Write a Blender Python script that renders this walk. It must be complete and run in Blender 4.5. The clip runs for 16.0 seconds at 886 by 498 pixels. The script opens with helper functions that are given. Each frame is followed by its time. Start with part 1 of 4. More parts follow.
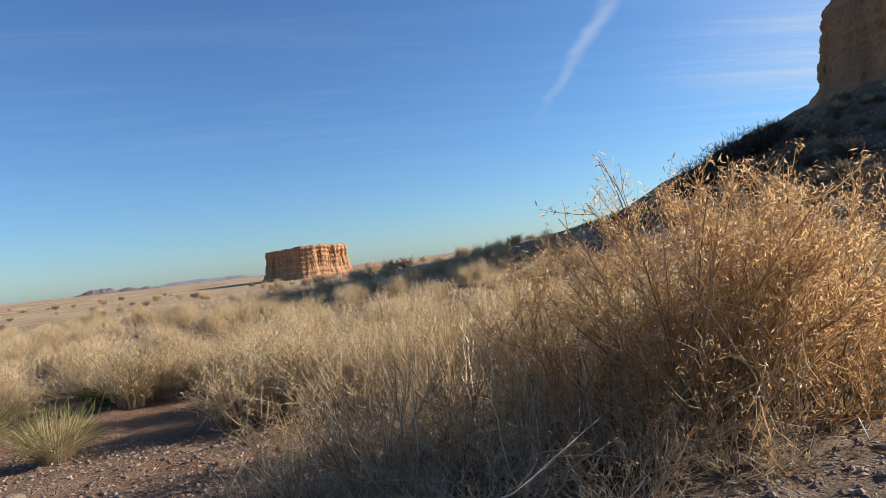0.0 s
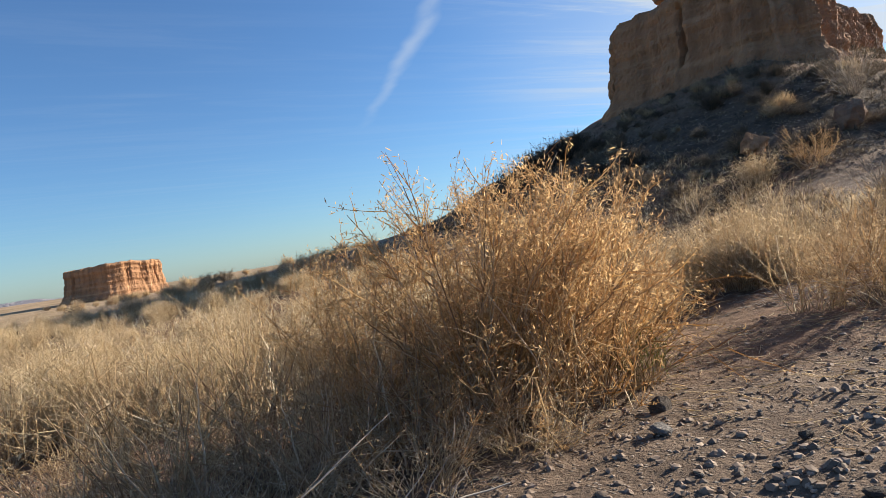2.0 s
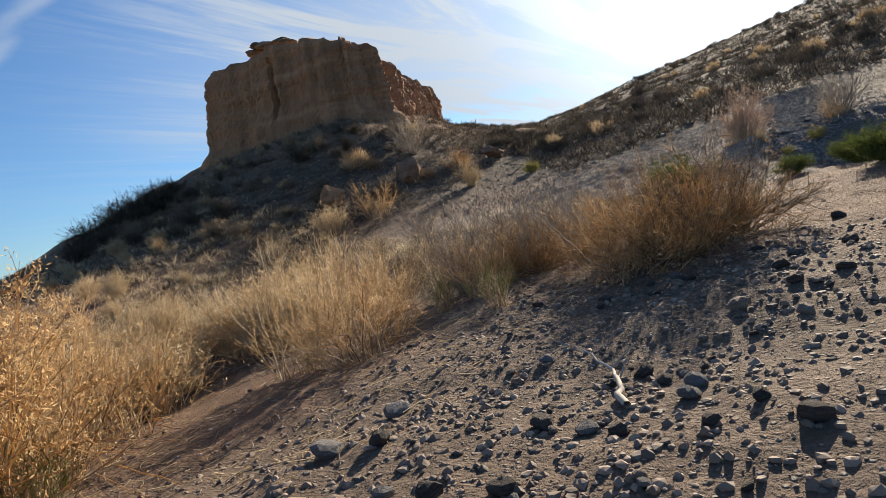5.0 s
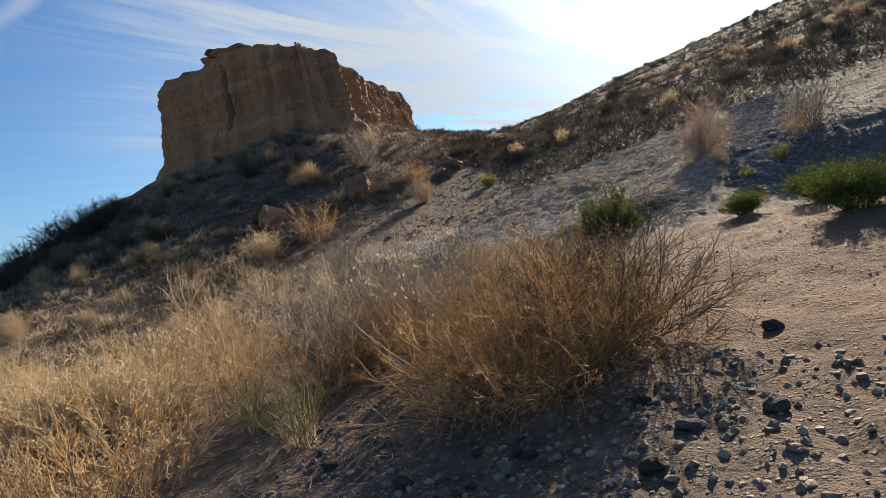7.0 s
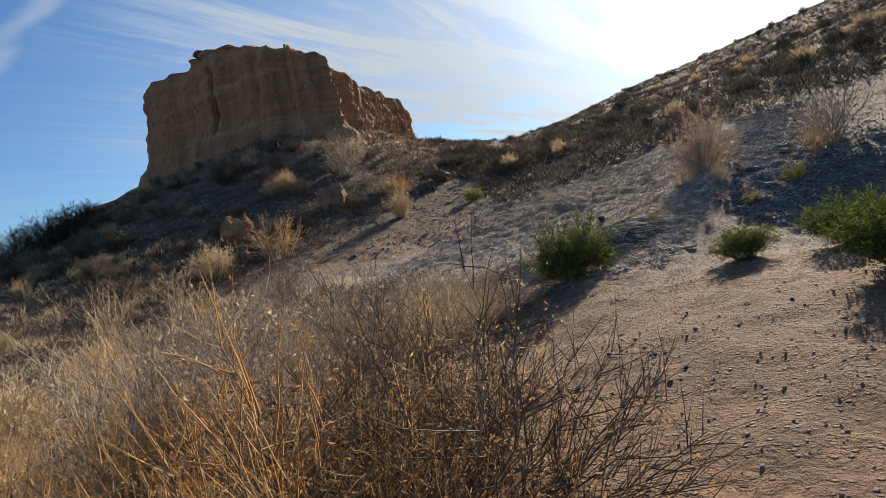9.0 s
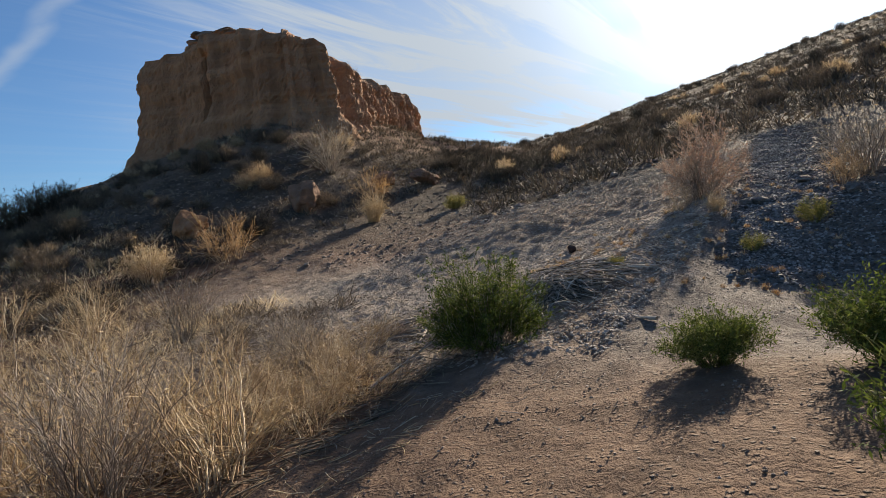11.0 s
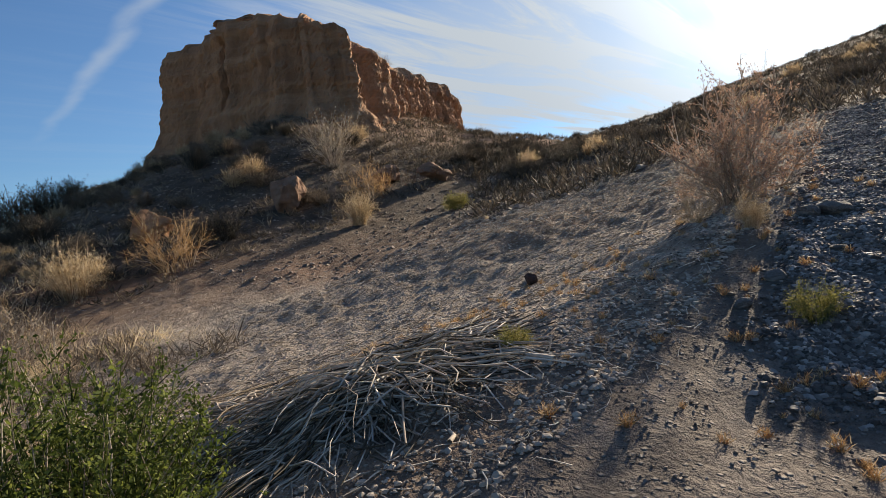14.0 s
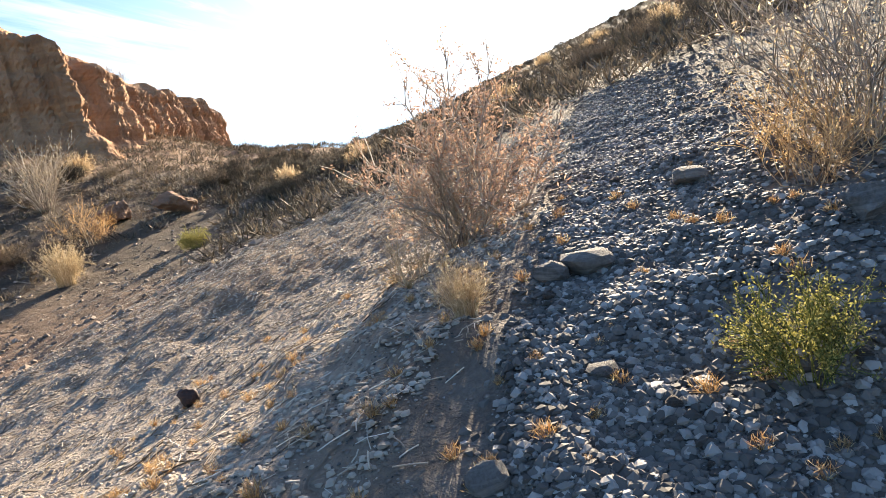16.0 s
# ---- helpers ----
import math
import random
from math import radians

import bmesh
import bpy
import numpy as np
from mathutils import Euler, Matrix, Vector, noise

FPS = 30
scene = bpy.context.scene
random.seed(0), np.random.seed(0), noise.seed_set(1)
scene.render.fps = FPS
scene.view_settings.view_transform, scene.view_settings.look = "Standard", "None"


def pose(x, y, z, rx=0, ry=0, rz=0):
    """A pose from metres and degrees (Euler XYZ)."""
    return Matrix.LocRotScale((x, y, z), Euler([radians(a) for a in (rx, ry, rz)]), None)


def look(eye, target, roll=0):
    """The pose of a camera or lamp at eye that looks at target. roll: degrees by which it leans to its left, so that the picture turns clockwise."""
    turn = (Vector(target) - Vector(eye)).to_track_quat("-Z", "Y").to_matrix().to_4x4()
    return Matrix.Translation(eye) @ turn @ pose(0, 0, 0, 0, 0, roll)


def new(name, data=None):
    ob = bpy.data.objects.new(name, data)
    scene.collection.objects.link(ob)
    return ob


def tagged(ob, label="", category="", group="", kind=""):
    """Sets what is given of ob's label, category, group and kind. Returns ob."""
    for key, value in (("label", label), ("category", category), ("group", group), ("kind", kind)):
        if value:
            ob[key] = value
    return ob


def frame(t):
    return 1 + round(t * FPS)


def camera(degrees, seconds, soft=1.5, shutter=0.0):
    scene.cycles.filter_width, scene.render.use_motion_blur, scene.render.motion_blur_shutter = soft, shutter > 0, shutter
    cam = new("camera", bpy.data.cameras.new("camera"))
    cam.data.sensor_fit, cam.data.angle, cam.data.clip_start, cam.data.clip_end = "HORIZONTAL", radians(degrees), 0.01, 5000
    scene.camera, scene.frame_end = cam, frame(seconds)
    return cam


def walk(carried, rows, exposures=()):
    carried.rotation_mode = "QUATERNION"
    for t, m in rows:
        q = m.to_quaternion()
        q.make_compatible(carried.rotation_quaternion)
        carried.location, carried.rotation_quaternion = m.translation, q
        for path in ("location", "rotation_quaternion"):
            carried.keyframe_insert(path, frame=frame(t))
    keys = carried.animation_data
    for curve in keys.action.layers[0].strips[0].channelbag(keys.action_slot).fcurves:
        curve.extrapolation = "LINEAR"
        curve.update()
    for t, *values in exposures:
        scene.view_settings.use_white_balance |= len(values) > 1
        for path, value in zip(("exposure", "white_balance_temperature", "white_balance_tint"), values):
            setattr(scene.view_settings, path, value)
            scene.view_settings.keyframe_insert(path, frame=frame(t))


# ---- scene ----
cam = camera(69.2, 16.0, soft=0.25, shutter=0.0)
# seconds, eye, pitch, roll, yaw
ROWS = [
    (0, 0.142, 0.817, 1.268, 0.73, -6.13, -9.73),
    (0.5, 0.399, 0.853, 1.263, 0.51, -7.78, -11.09),
    (1, 0.487, 0.842, 1.272, 0.27, -8.29, -11.91),
    (1.5, 0.463, 0.867, 1.205, -0.32, -7.95, -16.36),
    (2, 0.397, 0.821, 1.165, -0.36, -8.16, -24.79),
    (2.5, 0.464, 0.800, 1.146, 0.47, -8.33, -34.66),
    (3, 0.595, 0.603, 1.156, 0.34, -8.50, -42.12),
    (3.5, 0.932, 0.593, 1.116, -0.16, -9.33, -49.15),
    (4, 1.339, 0.623, 1.116, 0.40, -10.15, -51.94),
    (4.5, 1.636, 0.387, 1.177, -0.58, -10.62, -54.58),
    (5, 1.976, 0.300, 1.165, -1.89, -11.05, -57.36),
    (5.2, 2.209, 0.310, 1.166, -1.83, -11.62, -58.27),
    (7.3, 5.035, -0.059, 1.646, -1.96, -12.14, -58.29),
    (7.5, 5.277, -0.056, 1.652, -1.72, -11.83, -58.15),
    (8, 5.863, 0.014, 1.675, -1.33, -11.68, -57.74),
    (8.5, 6.454, -0.004, 1.699, -1.31, -11.06, -57.66),
    (9, 7.195, 0.096, 1.677, -1.02, -10.90, -57.64),
    (9.5, 7.890, 0.120, 1.680, -1.44, -9.58, -58.31),
    (9.7, 8.188, 0.116, 1.693, -1.28, -8.71, -58.37),
    (11.8, 11.152, 0.317, 1.918, 0.10, -7.05, -53.03),
    (12, 11.439, 0.393, 1.889, 0.56, -6.94, -51.59),
    (12.5, 12.195, 0.526, 1.918, 1.53, -6.59, -47.46),
    (13, 12.912, 0.597, 1.921, 2.03, -6.76, -46.72),
    (13.5, 13.571, 0.617, 1.929, 1.15, -6.48, -47.24),
    (14, 14.128, 0.636, 1.917, -0.49, -6.87, -50.57),
    (14.5, 14.845, 0.784, 1.914, -3.20, -8.02, -56.10),
    (15, 15.521, 0.850, 1.969, -5.56, -9.82, -62.43),
    (15.5, 16.214, 0.937, 2.065, -4.44, -12.44, -65.70),
    (16, 16.764, 0.879, 2.210, -3.29, -14.78, -67.54),
]
EXPOSURES = [(0.0, 1.05, 6400, 10), (2.0, 1.12, 6600, 10), (2.8, 1.22, 6700, 10), (4.0, 1.0, 6800, 10), (7.5, 1.0, 6900, 10), (9.5, 0.88, 6900, 10), (13.5, 0.84, 6900, 10), (14.6, 1.15, 7300, 10), (15.4, 2.10, 7200, 10), (16.0, 2.15, 7300, 10)]
walk(cam, [(t, pose(x, y, z, 0, 0, yaw) @ pose(0, 0, 0, 90 + pitch) @ pose(0, 0, 0, 0, 0, lean)) for t, x, y, z, pitch, lean, yaw in ROWS], EXPOSURES)

# ---- sun, sky and cirrus ----
SUN_AZ, SUN_EL = 86.5, 21.5
sun = new("sun", bpy.data.lights.new("sun", "SUN"))
sun.data.energy, sun.data.angle, sun.data.color = 5.1, radians(0.6), (1.0, 0.88, 0.72)
sun_way = Vector((math.sin(radians(SUN_AZ)) * math.cos(radians(SUN_EL)), math.cos(radians(SUN_AZ)) * math.cos(radians(SUN_EL)), math.sin(radians(SUN_EL))))
sun.matrix_world = look(sun_way * 200, (0, 0, 0))


class Nodes:
    """Short hand for building a node tree."""

    def __init__(self, tree):
        self.tree = tree
        tree.nodes.clear()

    def add(self, kind, inputs=None, **settings):
        node = self.tree.nodes.new(kind)
        for key, value in settings.items():
            setattr(node, key, value)
        for key, value in (inputs or {}).items():
            if isinstance(value, bpy.types.NodeSocket):
                self.tree.links.new(value, node.inputs[key])
            else:
                node.inputs[key].default_value = value
        return node

    def math(self, op, a, b=0.0, c=0.0, clamp=False):
        return self.add("ShaderNodeMath", {0: a, 1: b, 2: c}, operation=op, use_clamp=clamp).outputs[0]

    def step(self, value, low, high):
        return self.add("ShaderNodeMapRange", {"Value": value, "From Min": low, "From Max": high}, interpolation_type="SMOOTHSTEP").outputs[0]

    def noise(self, where, scale, detail=4.0, rough=0.55, warp=0.0):
        return self.add("ShaderNodeTexNoise", {"Vector": where, "Scale": scale, "Detail": detail, "Roughness": rough, "Distortion": warp}).outputs["Fac"]

    def mix(self, fac, a, b):
        node = self.add("ShaderNodeMix", data_type="RGBA")
        for key, value in ((0, fac), (6, a), (7, b)):
            if isinstance(value, bpy.types.NodeSocket):
                self.tree.links.new(value, node.inputs[key])
            else:
                node.inputs[key].default_value = value if key == 0 else (*value, 1.0)
        return node.outputs[2]

    def scaled(self, where, scale, turn=(0, 0, 0), shift=(0, 0, 0)):
        return self.add("ShaderNodeMapping", {"Vector": where, "Scale": scale, "Rotation": turn, "Location": shift}).outputs[0]


world = bpy.data.worlds.new("sky")
world.use_nodes = True
scene.world = world
n = Nodes(world.node_tree)
heaven = n.add("ShaderNodeTexSky", sky_type="NISHITA", sun_disc=False, sun_elevation=radians(SUN_EL), sun_rotation=radians(SUN_AZ), air_density=1.0, dust_density=0.35, ozone_density=5.0)
way = n.add("ShaderNodeTexCoord").outputs["Generated"]
split = n.add("ShaderNodeSeparateXYZ", {0: way})
sx, sy, sz = split.outputs
up = n.math("MAXIMUM", sz, 0.02)
# the cirrus lies on a flat layer far above
flat = n.add("ShaderNodeCombineXYZ", {0: n.math("DIVIDE", sx, up), 1: n.math("DIVIDE", sy, up), 2: 0.0}).outputs[0]
px, py, _ = n.add("ShaderNodeSeparateXYZ", {0: flat}).outputs
wisps = n.noise(n.scaled(flat, (0.30, 2.0, 1.0), (0, 0, radians(-28))), 1.5, 8.0, 0.64, 0.8)
veil = n.noise(n.scaled(flat, (0.25, 0.5, 1.0), (0, 0, radians(-28)), (3.0, 1.0, 0.0)), 0.8, 3.0, 0.5, 0.3)
near_sun = n.add("ShaderNodeVectorMath", {0: way, 1: tuple(sun_way)}, operation="DOT_PRODUCT").outputs["Value"]
toward = n.step(near_sun, 0.52, 0.93)
cirrus = n.math("MULTIPLY", n.step(wisps, 0.43, 0.68), n.math("ADD", 0.05, n.math("MULTIPLY", toward, 0.95)))
cirrus = n.math("ADD", cirrus, n.math("MULTIPLY", n.step(veil, 0.34, 0.62), n.math("MULTIPLY", toward, 0.85)), clamp=True)
# one long streak of cirrus that stands alone in the blue
TRAIL = ((1.23, 2.30), (1.74, 5.10))
ax, ay = TRAIL[0]
bx, by = TRAIL[1]
length = math.hypot(bx - ax, by - ay)
ux, uy = (bx - ax) / length, (by - ay) / length
along = n.math("ADD", n.math("MULTIPLY", n.math("SUBTRACT", px, ax), ux), n.math("MULTIPLY", n.math("SUBTRACT", py, ay), uy))
across = n.math("ADD", n.math("MULTIPLY", n.math("SUBTRACT", px, ax), uy), n.math("MULTIPLY", n.math("SUBTRACT", py, ay), -ux))
across = n.math("ADD", across, n.math("MULTIPLY", n.math("SUBTRACT", n.noise(flat, 1.3, 3.0), 0.5), 0.22))
trail = n.math("MULTIPLY", n.step(n.math("ABSOLUTE", across), 0.075, 0.0), n.math("MULTIPLY", n.step(along, -1.2, -0.1), n.step(along, length * 1.1, 0.3)))
trail = n.math("MULTIPLY", trail, n.step(n.noise(n.scaled(flat, (1.0, 0.35, 1.0)), 3.0, 5.0, 0.6), 0.12, 0.6))
cover = n.math("MAXIMUM", cirrus, n.math("MULTIPLY", trail, 0.44))
glow = n.math("ADD", 5.3, n.math("MULTIPLY", n.math("POWER", n.math("MAXIMUM", near_sun, 0.0), 30.0), 12.0))
white = n.add("ShaderNodeVectorMath", {0: (0.80, 0.93, 1.10), "Scale": glow}, operation="SCALE").outputs[0]
lit = n.add("ShaderNodeMix", {0: cover}, data_type="RGBA")
clear = n.add("ShaderNodeVectorMath", {0: heaven.outputs[0], 1: (0.80, 0.965, 1.10)}, operation="MULTIPLY").outputs[0]
world.node_tree.links.new(clear, lit.inputs[6])
world.node_tree.links.new(white, lit.inputs[7])
sky = n.add("ShaderNodeBackground", {"Color": lit.outputs[2], "Strength": 0.066})
n.add("ShaderNodeOutputWorld", {0: sky.outputs[0]})


# ---- materials ----
def material(name):
    made = bpy.data.materials.new(name)
    made.use_nodes = True
    return made, Nodes(made.node_tree)


def finish(m, color, rough=0.9, bump=None, strength=0.4, reach=0.02, glow_through=0.0):
    """Ends a material in a principled surface, with relief and, for leaves, light that passes through."""
    inputs = {"Base Color": color, "Roughness": rough, "Specular IOR Level": 0.25}
    if bump is not None:
        inputs["Normal"] = m.add("ShaderNodeBump", {"Height": bump, "Strength": strength, "Distance": reach}).outputs[0]
    surface = m.add("ShaderNodeBsdfPrincipled", inputs).outputs[0]
    if glow_through:
        passing = m.add("ShaderNodeBsdfTranslucent", {"Color": color}).outputs[0]
        surface = m.add("ShaderNodeMixShader", {0: glow_through, 1: surface, 2: passing}).outputs[0]
    m.add("ShaderNodeOutputMaterial", {0: surface})


def plant_material(name, dark, mid, light, glow_through=0.35, rough=0.8):
    made, m = material(name)
    chance = m.add("ShaderNodeNewGeometry").outputs["Random Per Island"]
    whole = m.add("ShaderNodeObjectInfo").outputs["Random"]
    shade = m.math("ADD", m.math("MULTIPLY", chance, 0.8), m.math("MULTIPLY", whole, 0.2))
    color = m.mix(m.step(shade, 0.0, 0.5), dark, mid)
    color = m.mix(m.step(shade, 0.5, 1.0), color, light)
    finish(m, color, rough, glow_through=glow_through)
    return made


STRAW = plant_material("dry_straw", (0.28, 0.19, 0.105), (0.64, 0.485, 0.295), (0.86, 0.74, 0.53), 0.58)
STRAW_STEM = plant_material("dry_stem", (0.20, 0.13, 0.08), (0.50, 0.385, 0.25), (0.84, 0.75, 0.60), 0.3)
RUST = plant_material("rusty_leaf", (0.32, 0.19, 0.09), (0.62, 0.42, 0.215), (0.80, 0.61, 0.35), 0.58)
# rust leaf darkened: the shade in the bush hollows is put into its colour
SHADED_RUST = plant_material("shaded_rust_leaf", (0.19, 0.098, 0.04), (0.42, 0.25, 0.105), (0.66, 0.44, 0.20), 0.42)
GREY_TWIG = plant_material("grey_twig", (0.17, 0.135, 0.11), (0.36, 0.30, 0.24), (0.60, 0.54, 0.46), 0.15)
PALE_GRASS = plant_material("pale_grass", (0.33, 0.24, 0.135), (0.60, 0.47, 0.29), (0.82, 0.71, 0.52), 0.42)
GREEN_LEAF = plant_material("green_leaf", (0.03, 0.046, 0.01), (0.085, 0.115, 0.022), (0.24, 0.27, 0.06), 0.35)
OLIVE_LEAF = plant_material("olive_leaf", (0.08, 0.10, 0.03), (0.17, 0.19, 0.055), (0.32, 0.31, 0.10), 0.4)
YELLOW_LEAF = plant_material("yellow_green_leaf", (0.17, 0.155, 0.045), (0.31, 0.275, 0.08), (0.45, 0.395, 0.15), 0.4)
SCRUB = plant_material("grey_scrub", (0.085, 0.065, 0.046), (0.17, 0.13, 0.09), (0.33, 0.255, 0.17), 0.12)
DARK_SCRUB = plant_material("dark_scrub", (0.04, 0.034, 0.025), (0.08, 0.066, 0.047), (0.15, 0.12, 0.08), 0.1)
PINK_TWIG = plant_material("reddish_twig", (0.23, 0.135, 0.095), (0.41, 0.26, 0.18), (0.56, 0.40, 0.30), 0.4)


def ground_material():
    made, m = material("desert_ground")
    where = m.add("ShaderNodeTexCoord").outputs["Object"]
    x, y, z = m.add("ShaderNodeSeparateXYZ", {0: where}).outputs
    broad = m.noise(where, 0.35, 5.0, 0.6)
    fine = m.noise(where, 3.2, 6.0, 0.65)
    grain = m.noise(where, 38.0, 4.0, 0.7)
    sand = m.mix(m.step(fine, 0.3, 0.7), (0.125, 0.074, 0.045), (0.215, 0.133, 0.083))
    sand = m.mix(m.math("MULTIPLY", m.step(broad, 0.42, 0.68), 0.6), sand, (0.205, 0.112, 0.068))
    # pale crusted silt in the wash
    wob = m.math("MULTIPLY", m.math("SUBTRACT", broad, 0.5), 5.0)
    yy = m.math("ADD", y, wob)
    xx = m.math("ADD", x, wob)
    silt_area = m.math("MULTIPLY", m.step(xx, 12.5, 17.0), m.math("MULTIPLY", m.step(yy, 1.2, 3.2), m.step(yy, 16.0, 9.0)))
    silt_area = m.math("MULTIPLY", silt_area, m.step(xx, 25.0, 19.5))
    silt = m.mix(m.step(fine, 0.35, 0.7), (0.26, 0.215, 0.172), (0.45, 0.385, 0.315))
    color = m.mix(m.math("MULTIPLY", silt_area, 0.85), sand, silt)
    # dark grey gravel on the path's bank; its near end paints in shrub shade
    gravel_shade_area = m.math("MULTIPLY", m.step(m.math("ADD", x, m.math("MULTIPLY", wob, 0.35)), 13.4, 15.0), m.math("MULTIPLY", m.step(m.math("ADD", y, m.math("MULTIPLY", wob, 0.35)), 2.4, 1.5), m.step(xx, 40.0, 30.0)))
    gravel = m.mix(m.step(fine, 0.35, 0.7), (0.10, 0.088, 0.078), (0.215, 0.19, 0.165))
    color = m.mix(m.math("MULTIPLY", gravel_shade_area, 0.8), color, gravel)
    # stony dirt where the walk begins
    stony = m.math("MULTIPLY", m.step(xx, 9.5, 7.0), m.step(yy, 6.0, 3.5))
    color = m.mix(m.math("MULTIPLY", stony, 0.8), color, m.mix(m.step(fine, 0.35, 0.68), (0.098, 0.072, 0.053), (0.185, 0.137, 0.10)))
    # dry growth and stones colour the hillsides; backlit shade is put in too
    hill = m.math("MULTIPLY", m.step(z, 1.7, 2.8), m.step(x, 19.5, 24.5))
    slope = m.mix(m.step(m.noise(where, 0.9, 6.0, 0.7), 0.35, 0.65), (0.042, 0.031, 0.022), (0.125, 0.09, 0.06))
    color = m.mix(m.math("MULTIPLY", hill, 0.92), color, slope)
    talus_x = m.math("DIVIDE", m.math("SUBTRACT", x, 47.0), 22.0)
    talus_y = m.math("DIVIDE", m.math("SUBTRACT", y, 36.0), 19.0)
    talus = m.step(m.math("ADD", m.math("MULTIPLY", talus_x, talus_x), m.math("MULTIPLY", talus_y, talus_y)), 1.0, 0.55)
    color = m.mix(m.math("MULTIPLY", talus, 0.9), color, m.mix(m.step(fine, 0.3, 0.7), (0.155, 0.093, 0.058), (0.30, 0.185, 0.115)))
    # far plain
    plain = m.step(y, 25.0, 60.0)
    color = m.mix(m.math("MULTIPLY", plain, m.math("SUBTRACT", 1.0, talus)), color, m.mix(m.step(m.noise(where, 0.12, 5.0, 0.7), 0.4, 0.62), (0.40, 0.29, 0.18), (0.27, 0.19, 0.10)))
    pebbles = m.add("ShaderNodeTexVoronoi", {"Vector": where, "Scale": 26.0, "Randomness": 1.0})
    chips = m.step(pebbles.outputs["Distance"], 0.42, 0.12)
    tone = m.add("ShaderNodeSeparateColor", {0: pebbles.outputs["Color"]}).outputs[0]
    some = m.step(tone, 0.66, 0.72)
    chip = m.mix(tone, (0.08, 0.075, 0.07), (0.34, 0.30, 0.26))
    color = m.mix(m.math("MULTIPLY", m.math("MULTIPLY", chips, some), m.math("ADD", 0.25, m.math("MULTIPLY", m.math("MAXIMUM", gravel_shade_area, stony), 0.7))), color, chip)
    color = m.mix(m.math("MULTIPLY", m.step(grain, 0.45, 0.75), 0.25), color, (0.12, 0.085, 0.06))
    relief = m.math("ADD", m.math("MULTIPLY", fine, 0.7), m.math("ADD", m.math("MULTIPLY", grain, 0.25), m.math("MULTIPLY", m.math("MULTIPLY", chips, some), 0.35)))
    # the silt's crust has broken into uneven plates
    bent = m.add("ShaderNodeVectorMath", {0: where, 1: m.add("ShaderNodeVectorMath", {0: m.add("ShaderNodeTexNoise", {"Vector": where, "Scale": 2.4, "Detail": 3.0}).outputs["Color"], "Scale": 0.5}, operation="SCALE").outputs[0]}, operation="ADD").outputs[0]
    plates = m.add("ShaderNodeTexVoronoi", {"Vector": bent, "Scale": 2.6, "Randomness": 1.0}, feature="DISTANCE_TO_EDGE").outputs["Distance"]
    crack = m.math("MULTIPLY", m.math("MULTIPLY", m.step(plates, 0.05, 0.0), m.step(m.noise(where, 1.7, 3.0), 0.48, 0.6)), silt_area)
    color = m.mix(m.math("MULTIPLY", crack, 0.75), color, (0.07, 0.055, 0.045))
    relief = m.math("SUBTRACT", relief, m.math("MULTIPLY", crack, 0.6))
    lumps = m.math("MULTIPLY", m.noise(where, 11.0, 5.0, 0.7, 0.4), m.math("ADD", 0.8, m.math("MULTIPLY", silt_area, 0.3)))
    relief = m.math("ADD", relief, lumps)
    finish(m, color, 0.95, relief, 1.0, 0.07)
    return made


def rock_material(name, dark, mid, light, scale=1.0, streak=1.0):
    made, m = material(name)
    where = m.add("ShaderNodeTexCoord").outputs["Object"]
    run = m.noise(m.scaled(where, (1.0, 1.0, 0.12 if streak else 1.0)), 0.9 * scale, 6.0, 0.65)
    beds = m.noise(m.scaled(where, (0.06, 0.06, 1.0)), 1.3 * scale, 4.0, 0.6)
    grit = m.noise(where, 7.0 * scale, 6.0, 0.7)
    pits = m.noise(where, 2.2 * scale, 5.0, 0.6, 0.6)
    color = m.mix(m.step(run, 0.3, 0.7), dark, mid)
    color = m.mix(m.math("MULTIPLY", m.step(beds, 0.45, 0.7), 0.55), color, light)
    color = m.mix(m.math("MULTIPLY", m.step(grit, 0.5, 0.8), 0.35), color, dark)
    whole = m.add("ShaderNodeObjectInfo").outputs["Random"]
    color = m.mix(m.math("MULTIPLY", whole, 0.25), color, light)
    relief = m.math("ADD", m.math("MULTIPLY", run, 0.6), m.math("ADD", m.math("MULTIPLY", pits, 0.7), m.math("MULTIPLY", grit, 0.35)))
    finish(m, color, 0.95, relief, 0.8, 0.35 / scale)
    return made


BUTTE = rock_material("mudstone", (0.22, 0.112, 0.058), (0.43, 0.23, 0.12), (0.54, 0.32, 0.175))
BOULDER = rock_material("pale_mudstone", (0.27, 0.18, 0.12), (0.42, 0.29, 0.20), (0.52, 0.40, 0.29), 2.0)
CAPROCK = rock_material("dark_caprock", (0.10, 0.07, 0.05), (0.22, 0.15, 0.10), (0.34, 0.24, 0.16), 1.5, 0)
MOUNTAIN = rock_material("far_mountain", (0.13, 0.10, 0.11), (0.18, 0.135, 0.14), (0.22, 0.165, 0.16), 0.02, 0)
DARK_STONE = rock_material("dark_stone", (0.035, 0.028, 0.024), (0.08, 0.066, 0.056), (0.17, 0.142, 0.12), 12.0, 0)
TAN_STONE = rock_material("tan_stone", (0.17, 0.125, 0.09), (0.30, 0.23, 0.175), (0.42, 0.35, 0.28), 12.0, 0)
GREY_STONE = rock_material("grey_stone", (0.09, 0.085, 0.08), (0.18, 0.17, 0.16), (0.33, 0.31, 0.285), 12.0, 0)
BLEACHED = plant_material("bleached_wood", (0.27, 0.21, 0.16), (0.46, 0.39, 0.31), (0.66, 0.60, 0.52), 0.0)
CHARRED = plant_material("charred_wood", (0.02, 0.014, 0.012), (0.05, 0.03, 0.025), (0.09, 0.055, 0.045), 0.0)
